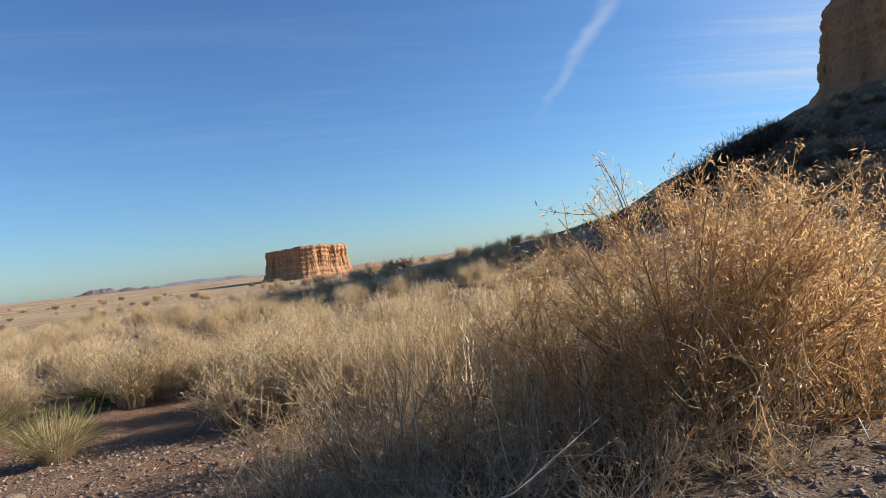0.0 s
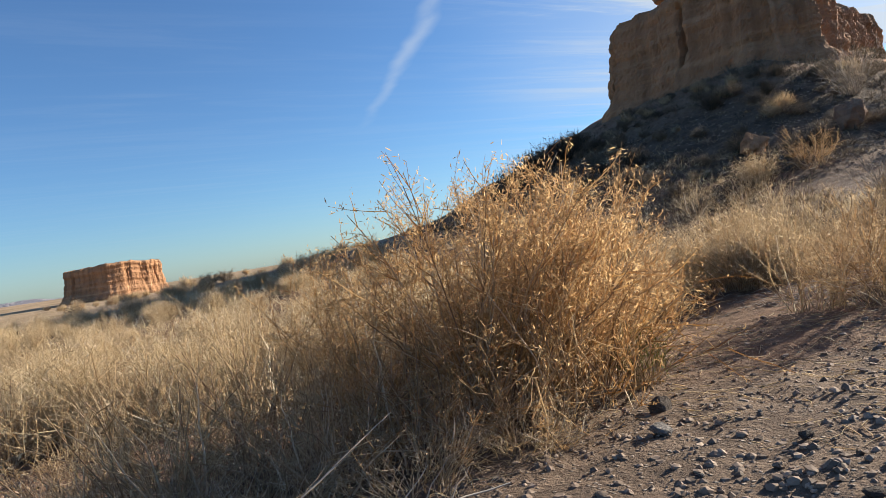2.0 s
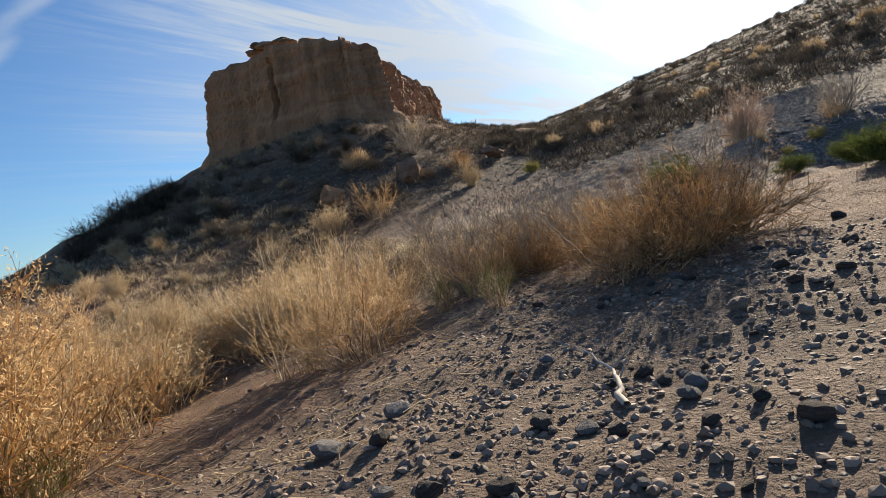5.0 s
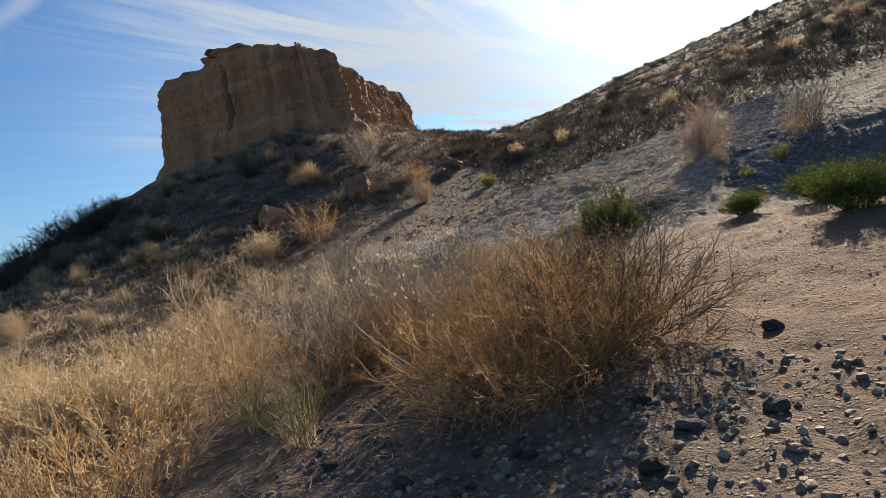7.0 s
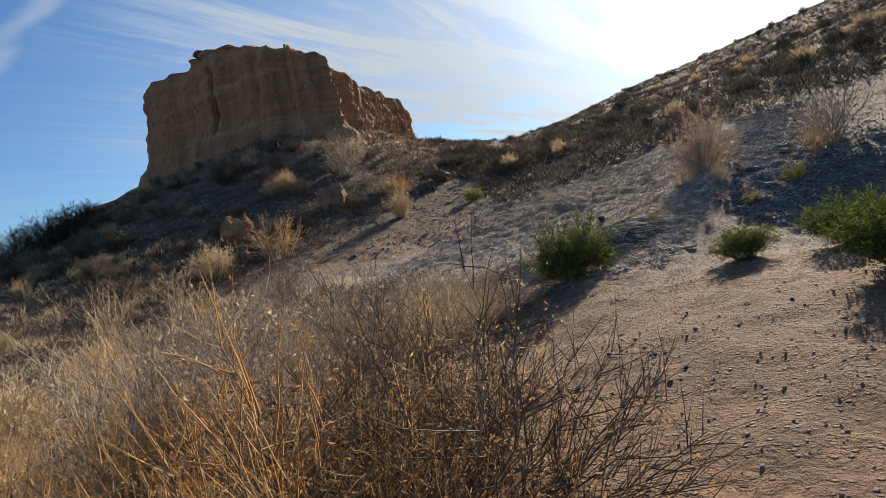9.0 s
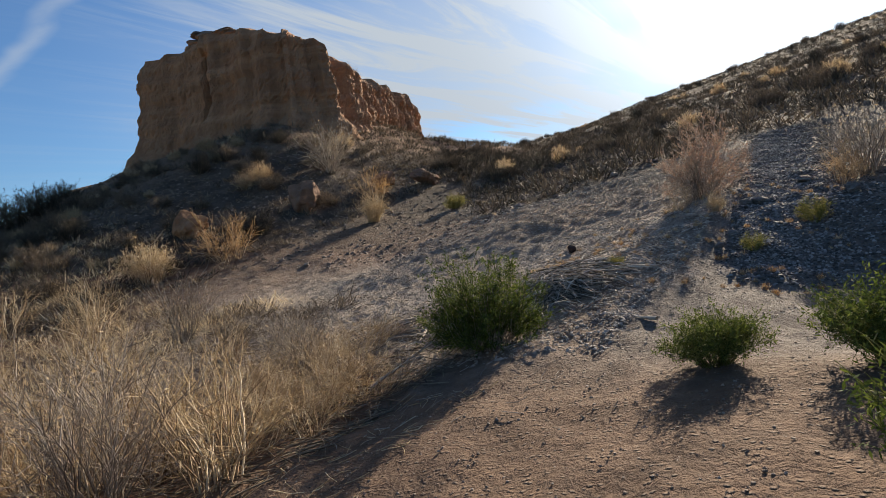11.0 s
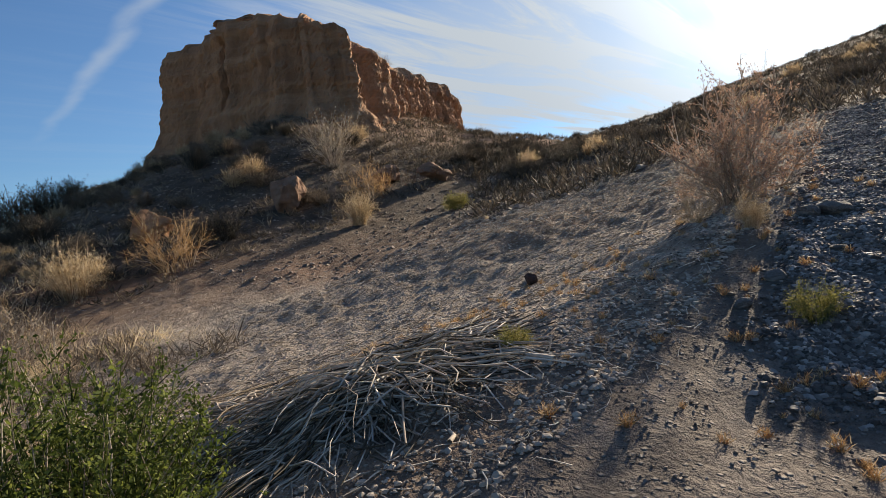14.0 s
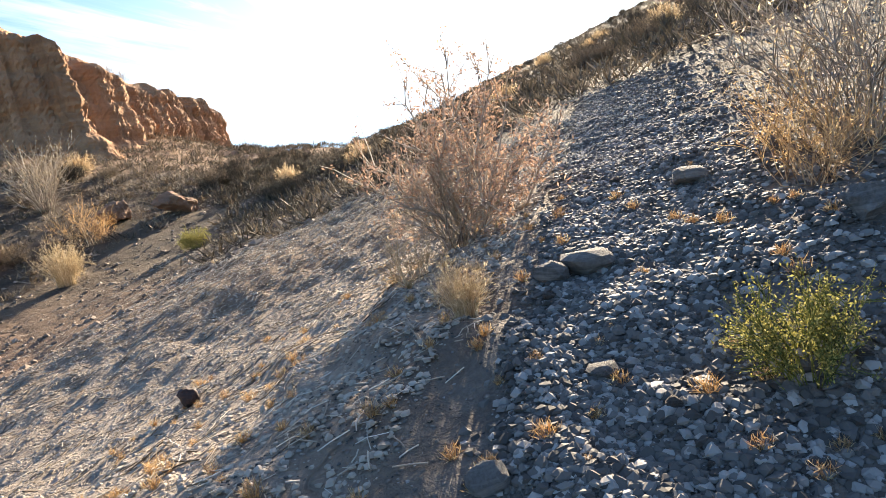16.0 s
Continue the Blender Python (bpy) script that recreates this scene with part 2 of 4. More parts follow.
GROUND = ground_material()


# ---- the lie of the land: broad knots of height, joined smoothly ----
KNOTS = np.array([
    (0, 0, 0.05), (3, 1, 0.12), (5, 3, 0.08), (5.5, 0.5, 0.24), (4.6, 5.2, -0.2), (10, 0.5, 0.66), (13, 1, 0.85), (16.5, 2, 1.08), (20, 4.3, 1.42),
    (19.3, 1, 1.68), (23.9, 7.7, 2.0), (21, 14, 1.4), (27.5, 15.5, 2.9), (29, 21, 4.0), (35, 25, 6.2), (28, 5, 3.2), (28.9, 12.1, 2.8), (22, 20, 2.6),
    (8, 11, -0.4), (-20, 25, -0.6), (-40, 90, -0.4), (20, 75, 1.2), (85, -4, 16.0), (66, 27, 8.8), (56, -40, 15), (4, -8, 0.9), (-15, -15, 0.4),
    (16.8, 0.2, 0.98), (14.6, 3.4, 0.78), (46, 16, 5.8), (50, 4, 8.2), (-100, 110, -0.3), (-30, 150, 0.0), (50, 150, 1.0),
    (80, 36, 11.6), (100, 34, 15.0), (114, 27, 19.6), (120, 19, 21.6), (128, 4, 25.5), (128, -9, 27.5), (120, -50, 28), (190, 20, 24),
])


def _kernel(r):
    return -np.sqrt(r * r + 4.0)


_gap = np.hypot(KNOTS[:, None, 0] - KNOTS[None, :, 0], KNOTS[:, None, 1] - KNOTS[None, :, 1])
_weights = np.linalg.solve(_kernel(_gap) + 0.15 * np.eye(len(KNOTS)) * -1.0, KNOTS[:, 2])


def height(x, y):
    """The ground's height, without its small relief."""
    x, y = np.asarray(x, float), np.asarray(y, float)
    z = np.zeros(np.broadcast(x, y).shape)
    for (kx, ky, _), w in zip(KNOTS, _weights):
        z = z + w * _kernel(np.hypot(x - kx, y - ky))
    # the talus under the butte
    d = np.hypot(np.maximum(np.maximum(37.0 - x, x - 58.0), 0), np.maximum(np.maximum(29.0 - y, y - 44.0), 0))
    cone = 10.3 - 0.46 * d
    z = np.logaddexp(np.clip(z, -5, 60) / 0.5, cone / 0.5) * 0.5
    # beyond the hills the land falls back to the plain
    out = np.hypot(x - 20, y - 10)
    return np.where(out > 150, z * np.exp(-((np.maximum(out, 150) - 150) / 70.0) ** 2), z)


# ---- ground ----
def steps(low, high, fine, reach):
    """Even steps between low and high, then ever wider ones out to reach on both sides."""
    inner = np.arange(low, high + fine / 2, fine)
    wide, d, v = [], fine, 0.0
    while v < reach:
        d *= 1.09
        v += d
        wide.append(v)
    wide = np.array(wide)
    return np.concatenate([(low - wide)[::-1], inner, inner[-1] + wide])


def small_relief(x, y):
    """Hummocks and footmarks, fading out with distance."""
    rng = np.random.RandomState(5)
    z = np.zeros_like(x)
    near = np.exp(-(np.hypot(x - 12, y - 4) / 32.0) ** 2)
    for wave, tall in ((6.0, 0.040), (3.0, 0.020), (1.5, 0.010), (0.8, 0.008), (0.45, 0.013)):
        for _ in range(5):
            a, p = rng.uniform(0, 6.283), rng.uniform(0, 6.283)
            k = 6.283 / (wave * rng.uniform(0.75, 1.3))
            z += tall * 0.55 * np.sin(k * (math.cos(a) * x + math.sin(a) * y) + p + 1.7 * np.sin(0.31 * k * (math.sin(a) * x - math.cos(a) * y) + 2 * p))
    rough = np.clip((np.hypot(x - 12, y - 4) - 25) / 20, 0, 1) * np.exp(-(np.hypot(x - 45, y - 20) / 60.0) ** 2)
    for wave, tall in ((14.0, 0.35), (7.0, 0.22), (3.5, 0.14)):
        for _ in range(4):
            a, p = rng.uniform(0, 6.283), rng.uniform(0, 6.283)
            k = 6.283 / (wave * rng.uniform(0.75, 1.3))
            z = z + rough * tall * 0.5 * np.sin(k * (math.cos(a) * x + math.sin(a) * y) + p + 1.5 * np.sin(0.37 * k * (math.sin(a) * x - math.cos(a) * y)))
    return z * np.maximum(near, rough)


def surface(x, y):
    x, y = np.atleast_1d(np.asarray(x, float)), np.atleast_1d(np.asarray(y, float))
    return height(x, y) + small_relief(x, y)


def foot(x, y):
    return float(surface(x, y)[0])


def mesh_of(name, verts, faces, mat, smooth=True):
    data = bpy.data.meshes.new(name)
    data.from_pydata(verts.tolist() if hasattr(verts, "tolist") else verts, [], faces.tolist() if hasattr(faces, "tolist") else faces)
    data.materials.append(mat)
    if smooth:
        data.polygons.foreach_set("use_smooth", [True] * len(data.polygons))
    data.update()
    return data


def grid_faces(nu, nv):
    i = np.arange(nu - 1)[:, None] * nv + np.arange(nv - 1)[None, :]
    return np.stack([i, i + nv, i + nv + 1, i + 1], -1).reshape(-1, 4)


gx, gy = steps(-7.0, 30.0, 0.14, 4000.0), steps(-3.0, 20.0, 0.14, 4000.0)
GX, GY = np.meshgrid(gx, gy, indexing="ij")
GZ = surface(GX.ravel(), GY.ravel())
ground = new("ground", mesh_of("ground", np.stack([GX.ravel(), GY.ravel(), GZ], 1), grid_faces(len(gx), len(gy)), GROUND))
tagged(ground, "sandy desert ground with gravel banks, pale silt and low hills", "ground", kind="structure")


def part(name, data, parent, label=""):
    ob = new(name, data)
    ob.parent = parent
    if name in ("stem_mass", "twig_mass", "foliage"):
        return tagged(ob, label, kind="stuff")
    return tagged(ob, label)


def thing(name, x, y, label, category, group="", turn=0.0, z=None, size=1.0):
    ob = new(name)
    ob.empty_display_size = 0.1
    ob.matrix_basis = pose(x, y, foot(x, y) if z is None else z, 0, 0, turn) @ Matrix.Scale(size, 4)
    return tagged(ob, label, category, group)


# ---- buttes ----
def waves(rng, s, z, count, long, tall):
    out = np.zeros_like(s)
    for _ in range(count):
        k, p, q = 6.283 / (long * rng.uniform(0.6, 1.6)), rng.uniform(0, 6.283), rng.uniform(-0.5, 0.5)
        out += tall * np.sin(k * s + p + q * z + 0.8 * np.sin(0.9 * z * q + p))
    return out / math.sqrt(count)


def butte_mesh(name, corners, base, top, mat, seed, batter=0.10, flute=0.20, around=720, layers=64, crack=1.0, spread=9.0):
    """A steep-sided block: a rounded outline, fluted and cracked walls, and an uneven top."""
    rng = np.random.RandomState(seed)
    pts = np.array(corners, float)
    mid = pts.mean(0)
    # rounded outline by corner cutting
    for _ in range(3):
        nxt = np.roll(pts, -1, 0)
        pts = np.stack([pts * 0.87 + nxt * 0.13, pts * 0.13 + nxt * 0.87], 1).reshape(-1, 2)
    closed = np.vstack([pts, pts[:1]])
    run = np.concatenate([[0], np.cumsum(np.hypot(*np.diff(closed, axis=0).T))])
    s = np.linspace(0, run[-1], around, endpoint=False)
    ring = np.stack([np.interp(s, run, closed[:, 0]), np.interp(s, run, closed[:, 1])], 1)
    tangent = np.roll(ring, -1, 0) - np.roll(ring, 1, 0)
    tangent /= np.hypot(*tangent.T)[:, None]
    normal = np.stack([tangent[:, 1], -tangent[:, 0]], 1)
    if ((ring - mid) * normal).sum() < 0:
        normal = -normal
    tops = np.array([top(x, y) for x, y in ring])
    tops = tops + waves(rng, s, 0 * s, 9, 5.0, 0.14) + waves(rng, s, 0 * s, 9, 1.6, 0.08)
    rows = []
    cracks = [(rng.uniform(0, run[-1]), rng.uniform(0.08, 0.2), rng.uniform(0.7, 1.7), rng.uniform(0.3, 0.6), rng.uniform(0.75, 1.0)) for _ in range(int(run[-1] / 2.3))]
    for j in range(layers):
        f = j / (layers - 1)
        z = base + (tops - base) * f
        deep = waves(np.random.RandomState(seed + 1), s, z * 0.25, 10, 3.4, flute) + waves(np.random.RandomState(seed + 2), s, z * 0.6, 12, 1.1, flute * 0.35)
        deep = deep - 0.55 * np.abs(waves(np.random.RandomState(seed + 3), s, z * 0.12, 6, 4.2, flute))
        deep += 0.10 * np.sin(z * 2.3 + 1.5 * np.sin(s * 0.4)) + 0.06 * np.sin(z * 6.1 + np.sin(s * 0.9)) + 0.06 * rng.uniform(-1, 1, around)
        for where, wide, depth, low, high in cracks:
            gap = (s - where - 0.10 * np.sin(z * 1.3 + where)) % run[-1]
            gap = np.minimum(gap, run[-1] - gap)
            deep -= crack * depth * np.exp(-(gap / wide) ** 2) * np.clip((f - low) / 0.12, 0, 1) * np.clip((high + 0.05 - f) / 0.1, 0, 1)
        # a spreading foot, and a rounded lip
        deep += spread * max(0.0, 0.60 - f) ** 1.6 - 0.9 * max(0.0, f - 0.95) ** 1.5 * 22.0
        deep -= batter * f * (tops - base)
        rows.append(np.column_stack([ring + normal * deep[:, None], z]))
    inner = rows[-1]
    for shrink in (0.93, 0.82, 0.66, 0.45, 0.22):
        xy = mid + (inner[:, :2] - mid) * shrink
        z = np.array([top(x, y) for x, y in xy]) + waves(rng, s * shrink, 0 * s, 8, 4.0, 0.09)
        rows.append(np.column_stack([xy, z]))
    verts = np.concatenate(rows + [np.array([[*mid, top(*mid) + 0.2]])])
    faces = []
    for j in range(len(rows) - 1):
        a = j * around
        for i in range(around):
            k = (i + 1) % around
            faces.append((a + i, a + k, a + around + k, a + around + i))
    a = (len(rows) - 1) * around
    faces += [(a + i, a + (i + 1) % around, len(verts) - 1) for i in range(around)]
    wall = layers * around
    sides = [f for f in faces if f[0] < wall - around]
    roof = [tuple(i - (wall - around) for i in f) for f in faces if f[0] >= wall - around]
    return [("cliff_wall", mesh_of("cliff_wall", verts[:wall], sides, mat, False)), ("weathered_top", mesh_of("weathered_top", verts[wall - around:], roof, mat, False))]


def near_top(x, y):
    brow = 16.3 - 0.30 * max(0.0, 31.0 - y) - min(0.25 * max(0.0, x - 38.5), 1.7) - 0.75 * max(0.0, y - 41.0)
    return brow + 1.0 * math.exp(-((x - 40.5) ** 2 + (y - 36.8) ** 2) / 10.0)


def butte_thing(pieces, label):
    ob = new("butte")
    for piece, data in pieces:
        part(piece, data, ob)
    return tagged(ob, label, "rock butte")


butte_thing(butte_mesh("butte", [(34.6, 43.8), (36.2, 24.5), (62.8, 34.2), (58.5, 47.5)], 5.5, near_top, BUTTE, 11, flute=0.26, crack=1.25, spread=8.5), "steep tan mudstone butte with fluted and cracked walls")
butte_thing(butte_mesh("far_butte", [(-16.2, 147.0), (-6.0, 139.5), (4.8, 145.0), (-3.0, 158.0)], -1.0, lambda x, y: 6.9 - 0.05 * abs(x + 4), BUTTE, 23, 0.06, 0.13, 300, 40, 0.28, 3.5), "distant flat-topped orange mudstone butte on the plain")


def stone_mesh(name, seed, mat, flat=0.6, detail=2, rough=0.28):
    bm = bmesh.new()
    bmesh.ops.create_icosphere(bm, subdivisions=detail, radius=0.5)
    rng = random.Random(seed)
    cuts = [(Vector((rng.gauss(0, 1), rng.gauss(0, 1), rng.gauss(0, 1))).normalized(), rng.uniform(0.26, 0.42)) for _ in range(9)]
    for v in bm.verts:
        for way, reach in cuts:
            over = v.co.dot(way) - reach
            if over > 0:
                v.co -= way * over * 0.92
        v.co *= 1 + rough * 0.5 * noise.noise(v.co * 3.1 + Vector((seed, 0, 0)))
        if detail > 2:
            v.co *= 1 + rough * 0.35 * noise.noise(Vector((v.co.x * 9, v.co.y * 9, v.co.z * 3.5)) + Vector((0, seed, 0))) - 0.12 * max(0.0, 0.35 - abs(noise.noise(v.co * 4 + Vector((0, 0, seed)))))
        v.co.z *= flat
    data = bpy.data.meshes.new(name)
    bm.to_mesh(data)
    bm.free()
    data.materials.append(mat)
    return data


# slabs that lie on the butte, boulders that have come down from it
slab_rng = random.Random(4)
for i in range(7):
    slab = new("rock_slab", stone_mesh("rock_slab", 40 + i, CAPROCK, 0.34, 3))
    x, y = 38.9 + slab_rng.uniform(-0.2, 0.7), 34.1 + i * 0.6
    slab.matrix_basis = pose(x, y, near_top(x, y) + 0.55 + 0.2 * (i % 3), slab_rng.uniform(-8, 8), slab_rng.uniform(-8, 8), slab_rng.uniform(0, 360)) @ Matrix.Scale(slab_rng.uniform(1.3, 2.1), 4)
    tagged(slab, "dark flat rock slab lying on the butte's top", "rock", "slabs on the butte")


def boulder(x, y, size, tall, seed, label, mat=BOULDER, sink=0.15, turn=0.0):
    ob = new("boulder", stone_mesh("boulder", seed, mat, tall, 4, 0.5))
    ob.matrix_basis = pose(x, y, foot(x, y) + size * tall * (0.5 - sink), 0, 0, turn) @ Matrix.Scale(size, 4)
    return tagged(ob, label, "boulder")


RED_ROCK = rock_material("red_mudstone", (0.15, 0.085, 0.055), (0.26, 0.15, 0.095), (0.37, 0.23, 0.15), 2.0)
boulder(27.0, 17.4, 1.25, 1.25, 61, "upright red-brown mudstone boulder on the slope below the butte", RED_ROCK)
boulder(23.4, 19.2, 1.3, 0.8, 62, "squared tan mudstone block in the shaded scrub", BUTTE)
boulder(31.0, 16.8, 1.1, 0.7, 63, "reddish mudstone boulder on the slope", RED_ROCK)
boulder(32.4, 15.6, 1.3, 0.6, 64, "reddish mudstone boulder on the slope", RED_ROCK)
boulder(19.5, 0.34, 0.19, 0.75, 65, "angular grey boulder on the gravel bank", GREY_STONE)


# ---- mountains on the horizon ----
def range_mesh(name, start, end, far, tall, seed, mat):
    rng = np.random.RandomState(seed)
    az = np.radians(np.linspace(start, end, 160))
    t = np.linspace(0, 1, 160)
    crest = sum(rng.uniform(0.3, 1) / (k ** 0.9) * np.abs(np.sin(math.pi * k * t * rng.uniform(0.8, 1.2) + rng.uniform(0, 3))) for k in range(1, 10)) / 2.6
    crest = crest * np.sin(math.pi * t) ** 0.5
    rows = []
    for f, up in ((0.94, 0.0), (0.965, 0.35), (0.985, 0.75), (1.0, 1.0), (1.04, 0.4), (1.08, 0.0)):
        wob = 1 + 0.06 * (rng.rand(160) - 0.5) * (0 < up < 1)
        rows.append(np.stack([np.sin(az) * far * f, np.cos(az) * far * f, tall * crest * up * wob - 3], 1))
    return mesh_of(name, np.concatenate(rows), grid_faces(6, 160), mat, False)


# the haze of distance is put into this pale bluish colour
HAZE_TINTED = rock_material("haze_tinted_mountain", (0.20, 0.20, 0.23), (0.25, 0.24, 0.26), (0.29, 0.27, 0.28), 0.01, 0)
tagged(new("mountain_range", range_mesh("mountain_range", -20.5, -14.0, 2100, 34, 3, MOUNTAIN)), "dark reddish far mountain above the plain", "mountain", kind="structure")
tagged(new("mountain_range", range_mesh("mountain_range", -17, -4.5, 2900, 34, 8, HAZE_TINTED)), "pale mountain range on the horizon, haze painted into its colour", "mountain", kind="structure")
tagged(new("mountain_range", range_mesh("mountain_range", 0, 34, 3400, 26, 14, HAZE_TINTED)), "low mountain range on the horizon, bluish with painted haze", "mountain", kind="structure")


# ---- plants ----
def tubes(lines, radii, sides=3):
    """Tapered stems as one set of vertices and faces. lines: N x K x 3, radii: N x K."""
    n_lines, k, _ = lines.shape
    ahead = np.gradient(lines, axis=1)
    ahead /= np.linalg.norm(ahead, axis=2, keepdims=True) + 1e-9
    side = np.cross(ahead, np.array([0.31, 0.87, 0.38]))
    side /= np.linalg.norm(side, axis=2, keepdims=True) + 1e-9
    over = np.cross(ahead, side)
    ang = np.arange(sides) * 2 * math.pi / sides
    rings = lines[:, :, None] + radii[:, :, None, None] * (np.cos(ang)[None, None, :, None] * side[:, :, None] + np.sin(ang)[None, None, :, None] * over[:, :, None])
    verts = rings.reshape(-1, 3)
    base = (np.arange(n_lines)[:, None, None] * k + np.arange(k - 1)[None, :, None]) * sides
    a = np.arange(sides)[None, None, :]
    b = (a + 1) % sides
    faces = np.stack([base + a, base + b, base + sides + b, base + sides + a], -1).reshape(-1, 4)
    return verts, faces


def leaves(rng, where, long, wide, upright=0.3):
    """Small folded blades, one diamond each."""
    count = len(where)
    way = rng.normal(size=(count, 3)) + np.array([0, 0, upright])
    way /= np.linalg.norm(way, axis=1, keepdims=True)
    side = np.cross(way, rng.normal(size=(count, 3)))
    side /= np.linalg.norm(side, axis=1, keepdims=True) + 1e-9
    l = long * rng.uniform(0.5, 1.3, (count, 1))
    w = wide * rng.uniform(0.6, 1.3, (count, 1))
    verts = np.stack([where, where + way * l * 0.5 + side * w, where + way * l, where + way * l * 0.5 - side * w], 1).reshape(-1, 3)
    return verts, np.arange(count * 4).reshape(-1, 4)


def stems_of(rng, count, tall, spread, bend, foot_r, k=6, lift=0.55, crook=0.03):
    """Bent stems that rise and fan out from a foot."""
    a = rng.uniform(0, 2 * math.pi, count)
    out = np.sqrt(rng.uniform(0, 1, count)) * spread
    h = tall * rng.uniform(lift, 1.0, count) * np.sqrt(np.clip(1.05 - (out / spread) ** 2 * 0.75, 0.05, 1))
    t = np.linspace(0, 1, k)[None, :]
    r0 = foot_r * np.sqrt(rng.uniform(0, 1, count))
    r = r0[:, None] + (out - r0)[:, None] * t ** bend
    twist = a[:, None] + rng.normal(0, 0.25, (count, 1)) * t
    lines = np.stack([np.cos(twist) * r, np.sin(twist) * r, h[:, None] * (t ** 0.85) - 0.03], -1)
    lines += np.cumsum(rng.normal(0, crook, lines.shape) * tall, axis=1) * (t[..., None] > 0) * 0.6
    return lines


def side_twigs(rng, lines, each, long, k=4, start=0.3, spread=0.8):
    """Twigs that leave the stems along their upper part."""
    n_lines, kk, _ = lines.shape
    pick = np.repeat(np.arange(n_lines), each)
    f = rng.uniform(start, 0.98, len(pick)) * (kk - 1)
    i = np.minimum(f.astype(int), kk - 2)
    g = (f - i)[:, None]
    root = lines[pick, i] * (1 - g) + lines[pick, i + 1] * g
    ahead = lines[pick, i + 1] - lines[pick, i]
    ahead /= np.linalg.norm(ahead, axis=1, keepdims=True) + 1e-9
    way = ahead + rng.normal(0, spread, (len(pick), 3)) + np.array([0, 0, 0.25])
    way /= np.linalg.norm(way, axis=1, keepdims=True)
    l = long * rng.uniform(0.4, 1.2, (len(pick), 1, 1))
    t = np.linspace(0, 1, k)[None, :, None]
    out = root[:, None] + way[:, None] * l * t + np.array([0, 0, 1.0]) * (l * t * t * rng.uniform(-0.25, 0.3, (len(pick), 1, 1)))
    return out + rng.normal(0, 0.03, out.shape) * l * t


def bush_parts(seed, tall, spread, stems, each, leaf_count, mats, leaf=(0.05, 0.008), stem_r=0.007, twig=0.35, bend=1.5, foot_r=0.12, crook=0.03, twig_r=0.0026, lift=0.55, leaf_low=0.35, split=False):
    """The meshes of one bush: its stems, its twigs and its leaves."""
    rng = np.random.RandomState(seed)
    main = stems_of(rng, stems, tall, spread, bend, foot_r, crook=crook, lift=lift)
    taper = np.linspace(1, 0.3, main.shape[1])[None, :]
    if split:
        wide = stem_r * rng.uniform(0.6, 1.3, (stems, 1)) * taper
        made = [("branch", mesh_of("branch", *tubes(main[i:i + 1], wide[i:i + 1], 5), mats[0])) for i in range(stems)]
    else:
        made = [("stem_mass", mesh_of("stem_mass", *tubes(main, stem_r * rng.uniform(0.6, 1.3, (stems, 1)) * taper), mats[0]))]
    small = side_twigs(rng, main, each, twig)
    made.append(("twig_mass", mesh_of("twig_mass", *tubes(small, twig_r * rng.uniform(0.7, 1.4, (len(small), 1)) * np.linspace(1, 0.35, small.shape[1])[None, :]), mats[1])))
    if leaf_count:
        line = rng.randint(0, len(small), leaf_count)
        f = rng.uniform(leaf_low, 1.0, (leaf_count, 1)) * (small.shape[1] - 1)
        i = np.minimum(f.astype(int), small.shape[1] - 2)[:, 0]
        g = f - i[:, None]
        where = small[line, i] * (1 - g) + small[line, i + 1] * g + rng.normal(0, 0.012, (leaf_count, 3))
        made.append(("foliage", mesh_of("foliage", *leaves(rng, where, *leaf), mats[2], False)))
    return made


KINDS = {}


def plant(kind, name, x, y, label, category="bush", group="", turn=None, size=1.0, squash=1.0):
    """Stands a plant of one of the kinds on the ground; plants of a kind share their meshes."""
    rng = random.Random(int(x * 977 + y * 3571))
    ob = new(name)
    ob.empty_display_size = 0.1
    ob.matrix_basis = pose(x, y, foot(x, y), rng.uniform(-4, 4), rng.uniform(-4, 4), rng.uniform(0, 360) if turn is None else turn) @ Matrix.Diagonal((size, size, size * squash, 1))
    for piece, data in KINDS[kind]:
        part(piece, data, ob)
    return tagged(ob, label, category, group)


DRY = (STRAW_STEM, STRAW, STRAW)
for i in range(3):
    KINDS[f"dry{i}"] = bush_parts(100 + i, 1.0, 0.74, 40, 7, 1500, DRY, (0.034, 0.0032), 0.0066, 0.34, 1.4, 0.30, twig_r=0.0034, crook=0.055, lift=0.3)
    KINDS[f"rust{i}"] = bush_parts(120 + i, 1.0, 0.68, 42, 8, 2600, (STRAW_STEM, RUST if i else STRAW, STRAW if i == 1 else RUST), (0.026, 0.0030), 0.0062, 0.30, 1.25, 0.28, twig_r=0.0032, crook=0.06, lift=0.3)
KINDS["feather"] = bush_parts(140, 1.0, 0.46, 34, 16, 9000, (STRAW_STEM, RUST, RUST), (0.019, 0.0017), 0.0042, 0.15, 1.3, 0.07, lift=0.6, twig_r=0.0016)
KINDS["bare"] = bush_parts(141, 1.0, 0.7, 60, 9, 500, (GREY_TWIG, GREY_TWIG, STRAW), (0.04, 0.004), 0.006, 0.32, 1.3, 0.10, crook=0.05)
KINDS["pale_bare"] = bush_parts(144, 1.0, 0.66, 30, 5, 200, (STRAW_STEM, PALE_GRASS, PALE_GRASS), (0.04, 0.004), 0.0075, 0.30, 1.35, 0.16, crook=0.04)
KINDS["tangle"] = bush_parts(142, 0.6, 0.9, 75, 6, 500, (PALE_GRASS, STRAW_STEM, PALE_GRASS), (0.05, 0.003), 0.005, 0.35, 1.1, 0.35, crook=0.07, lift=0.15)
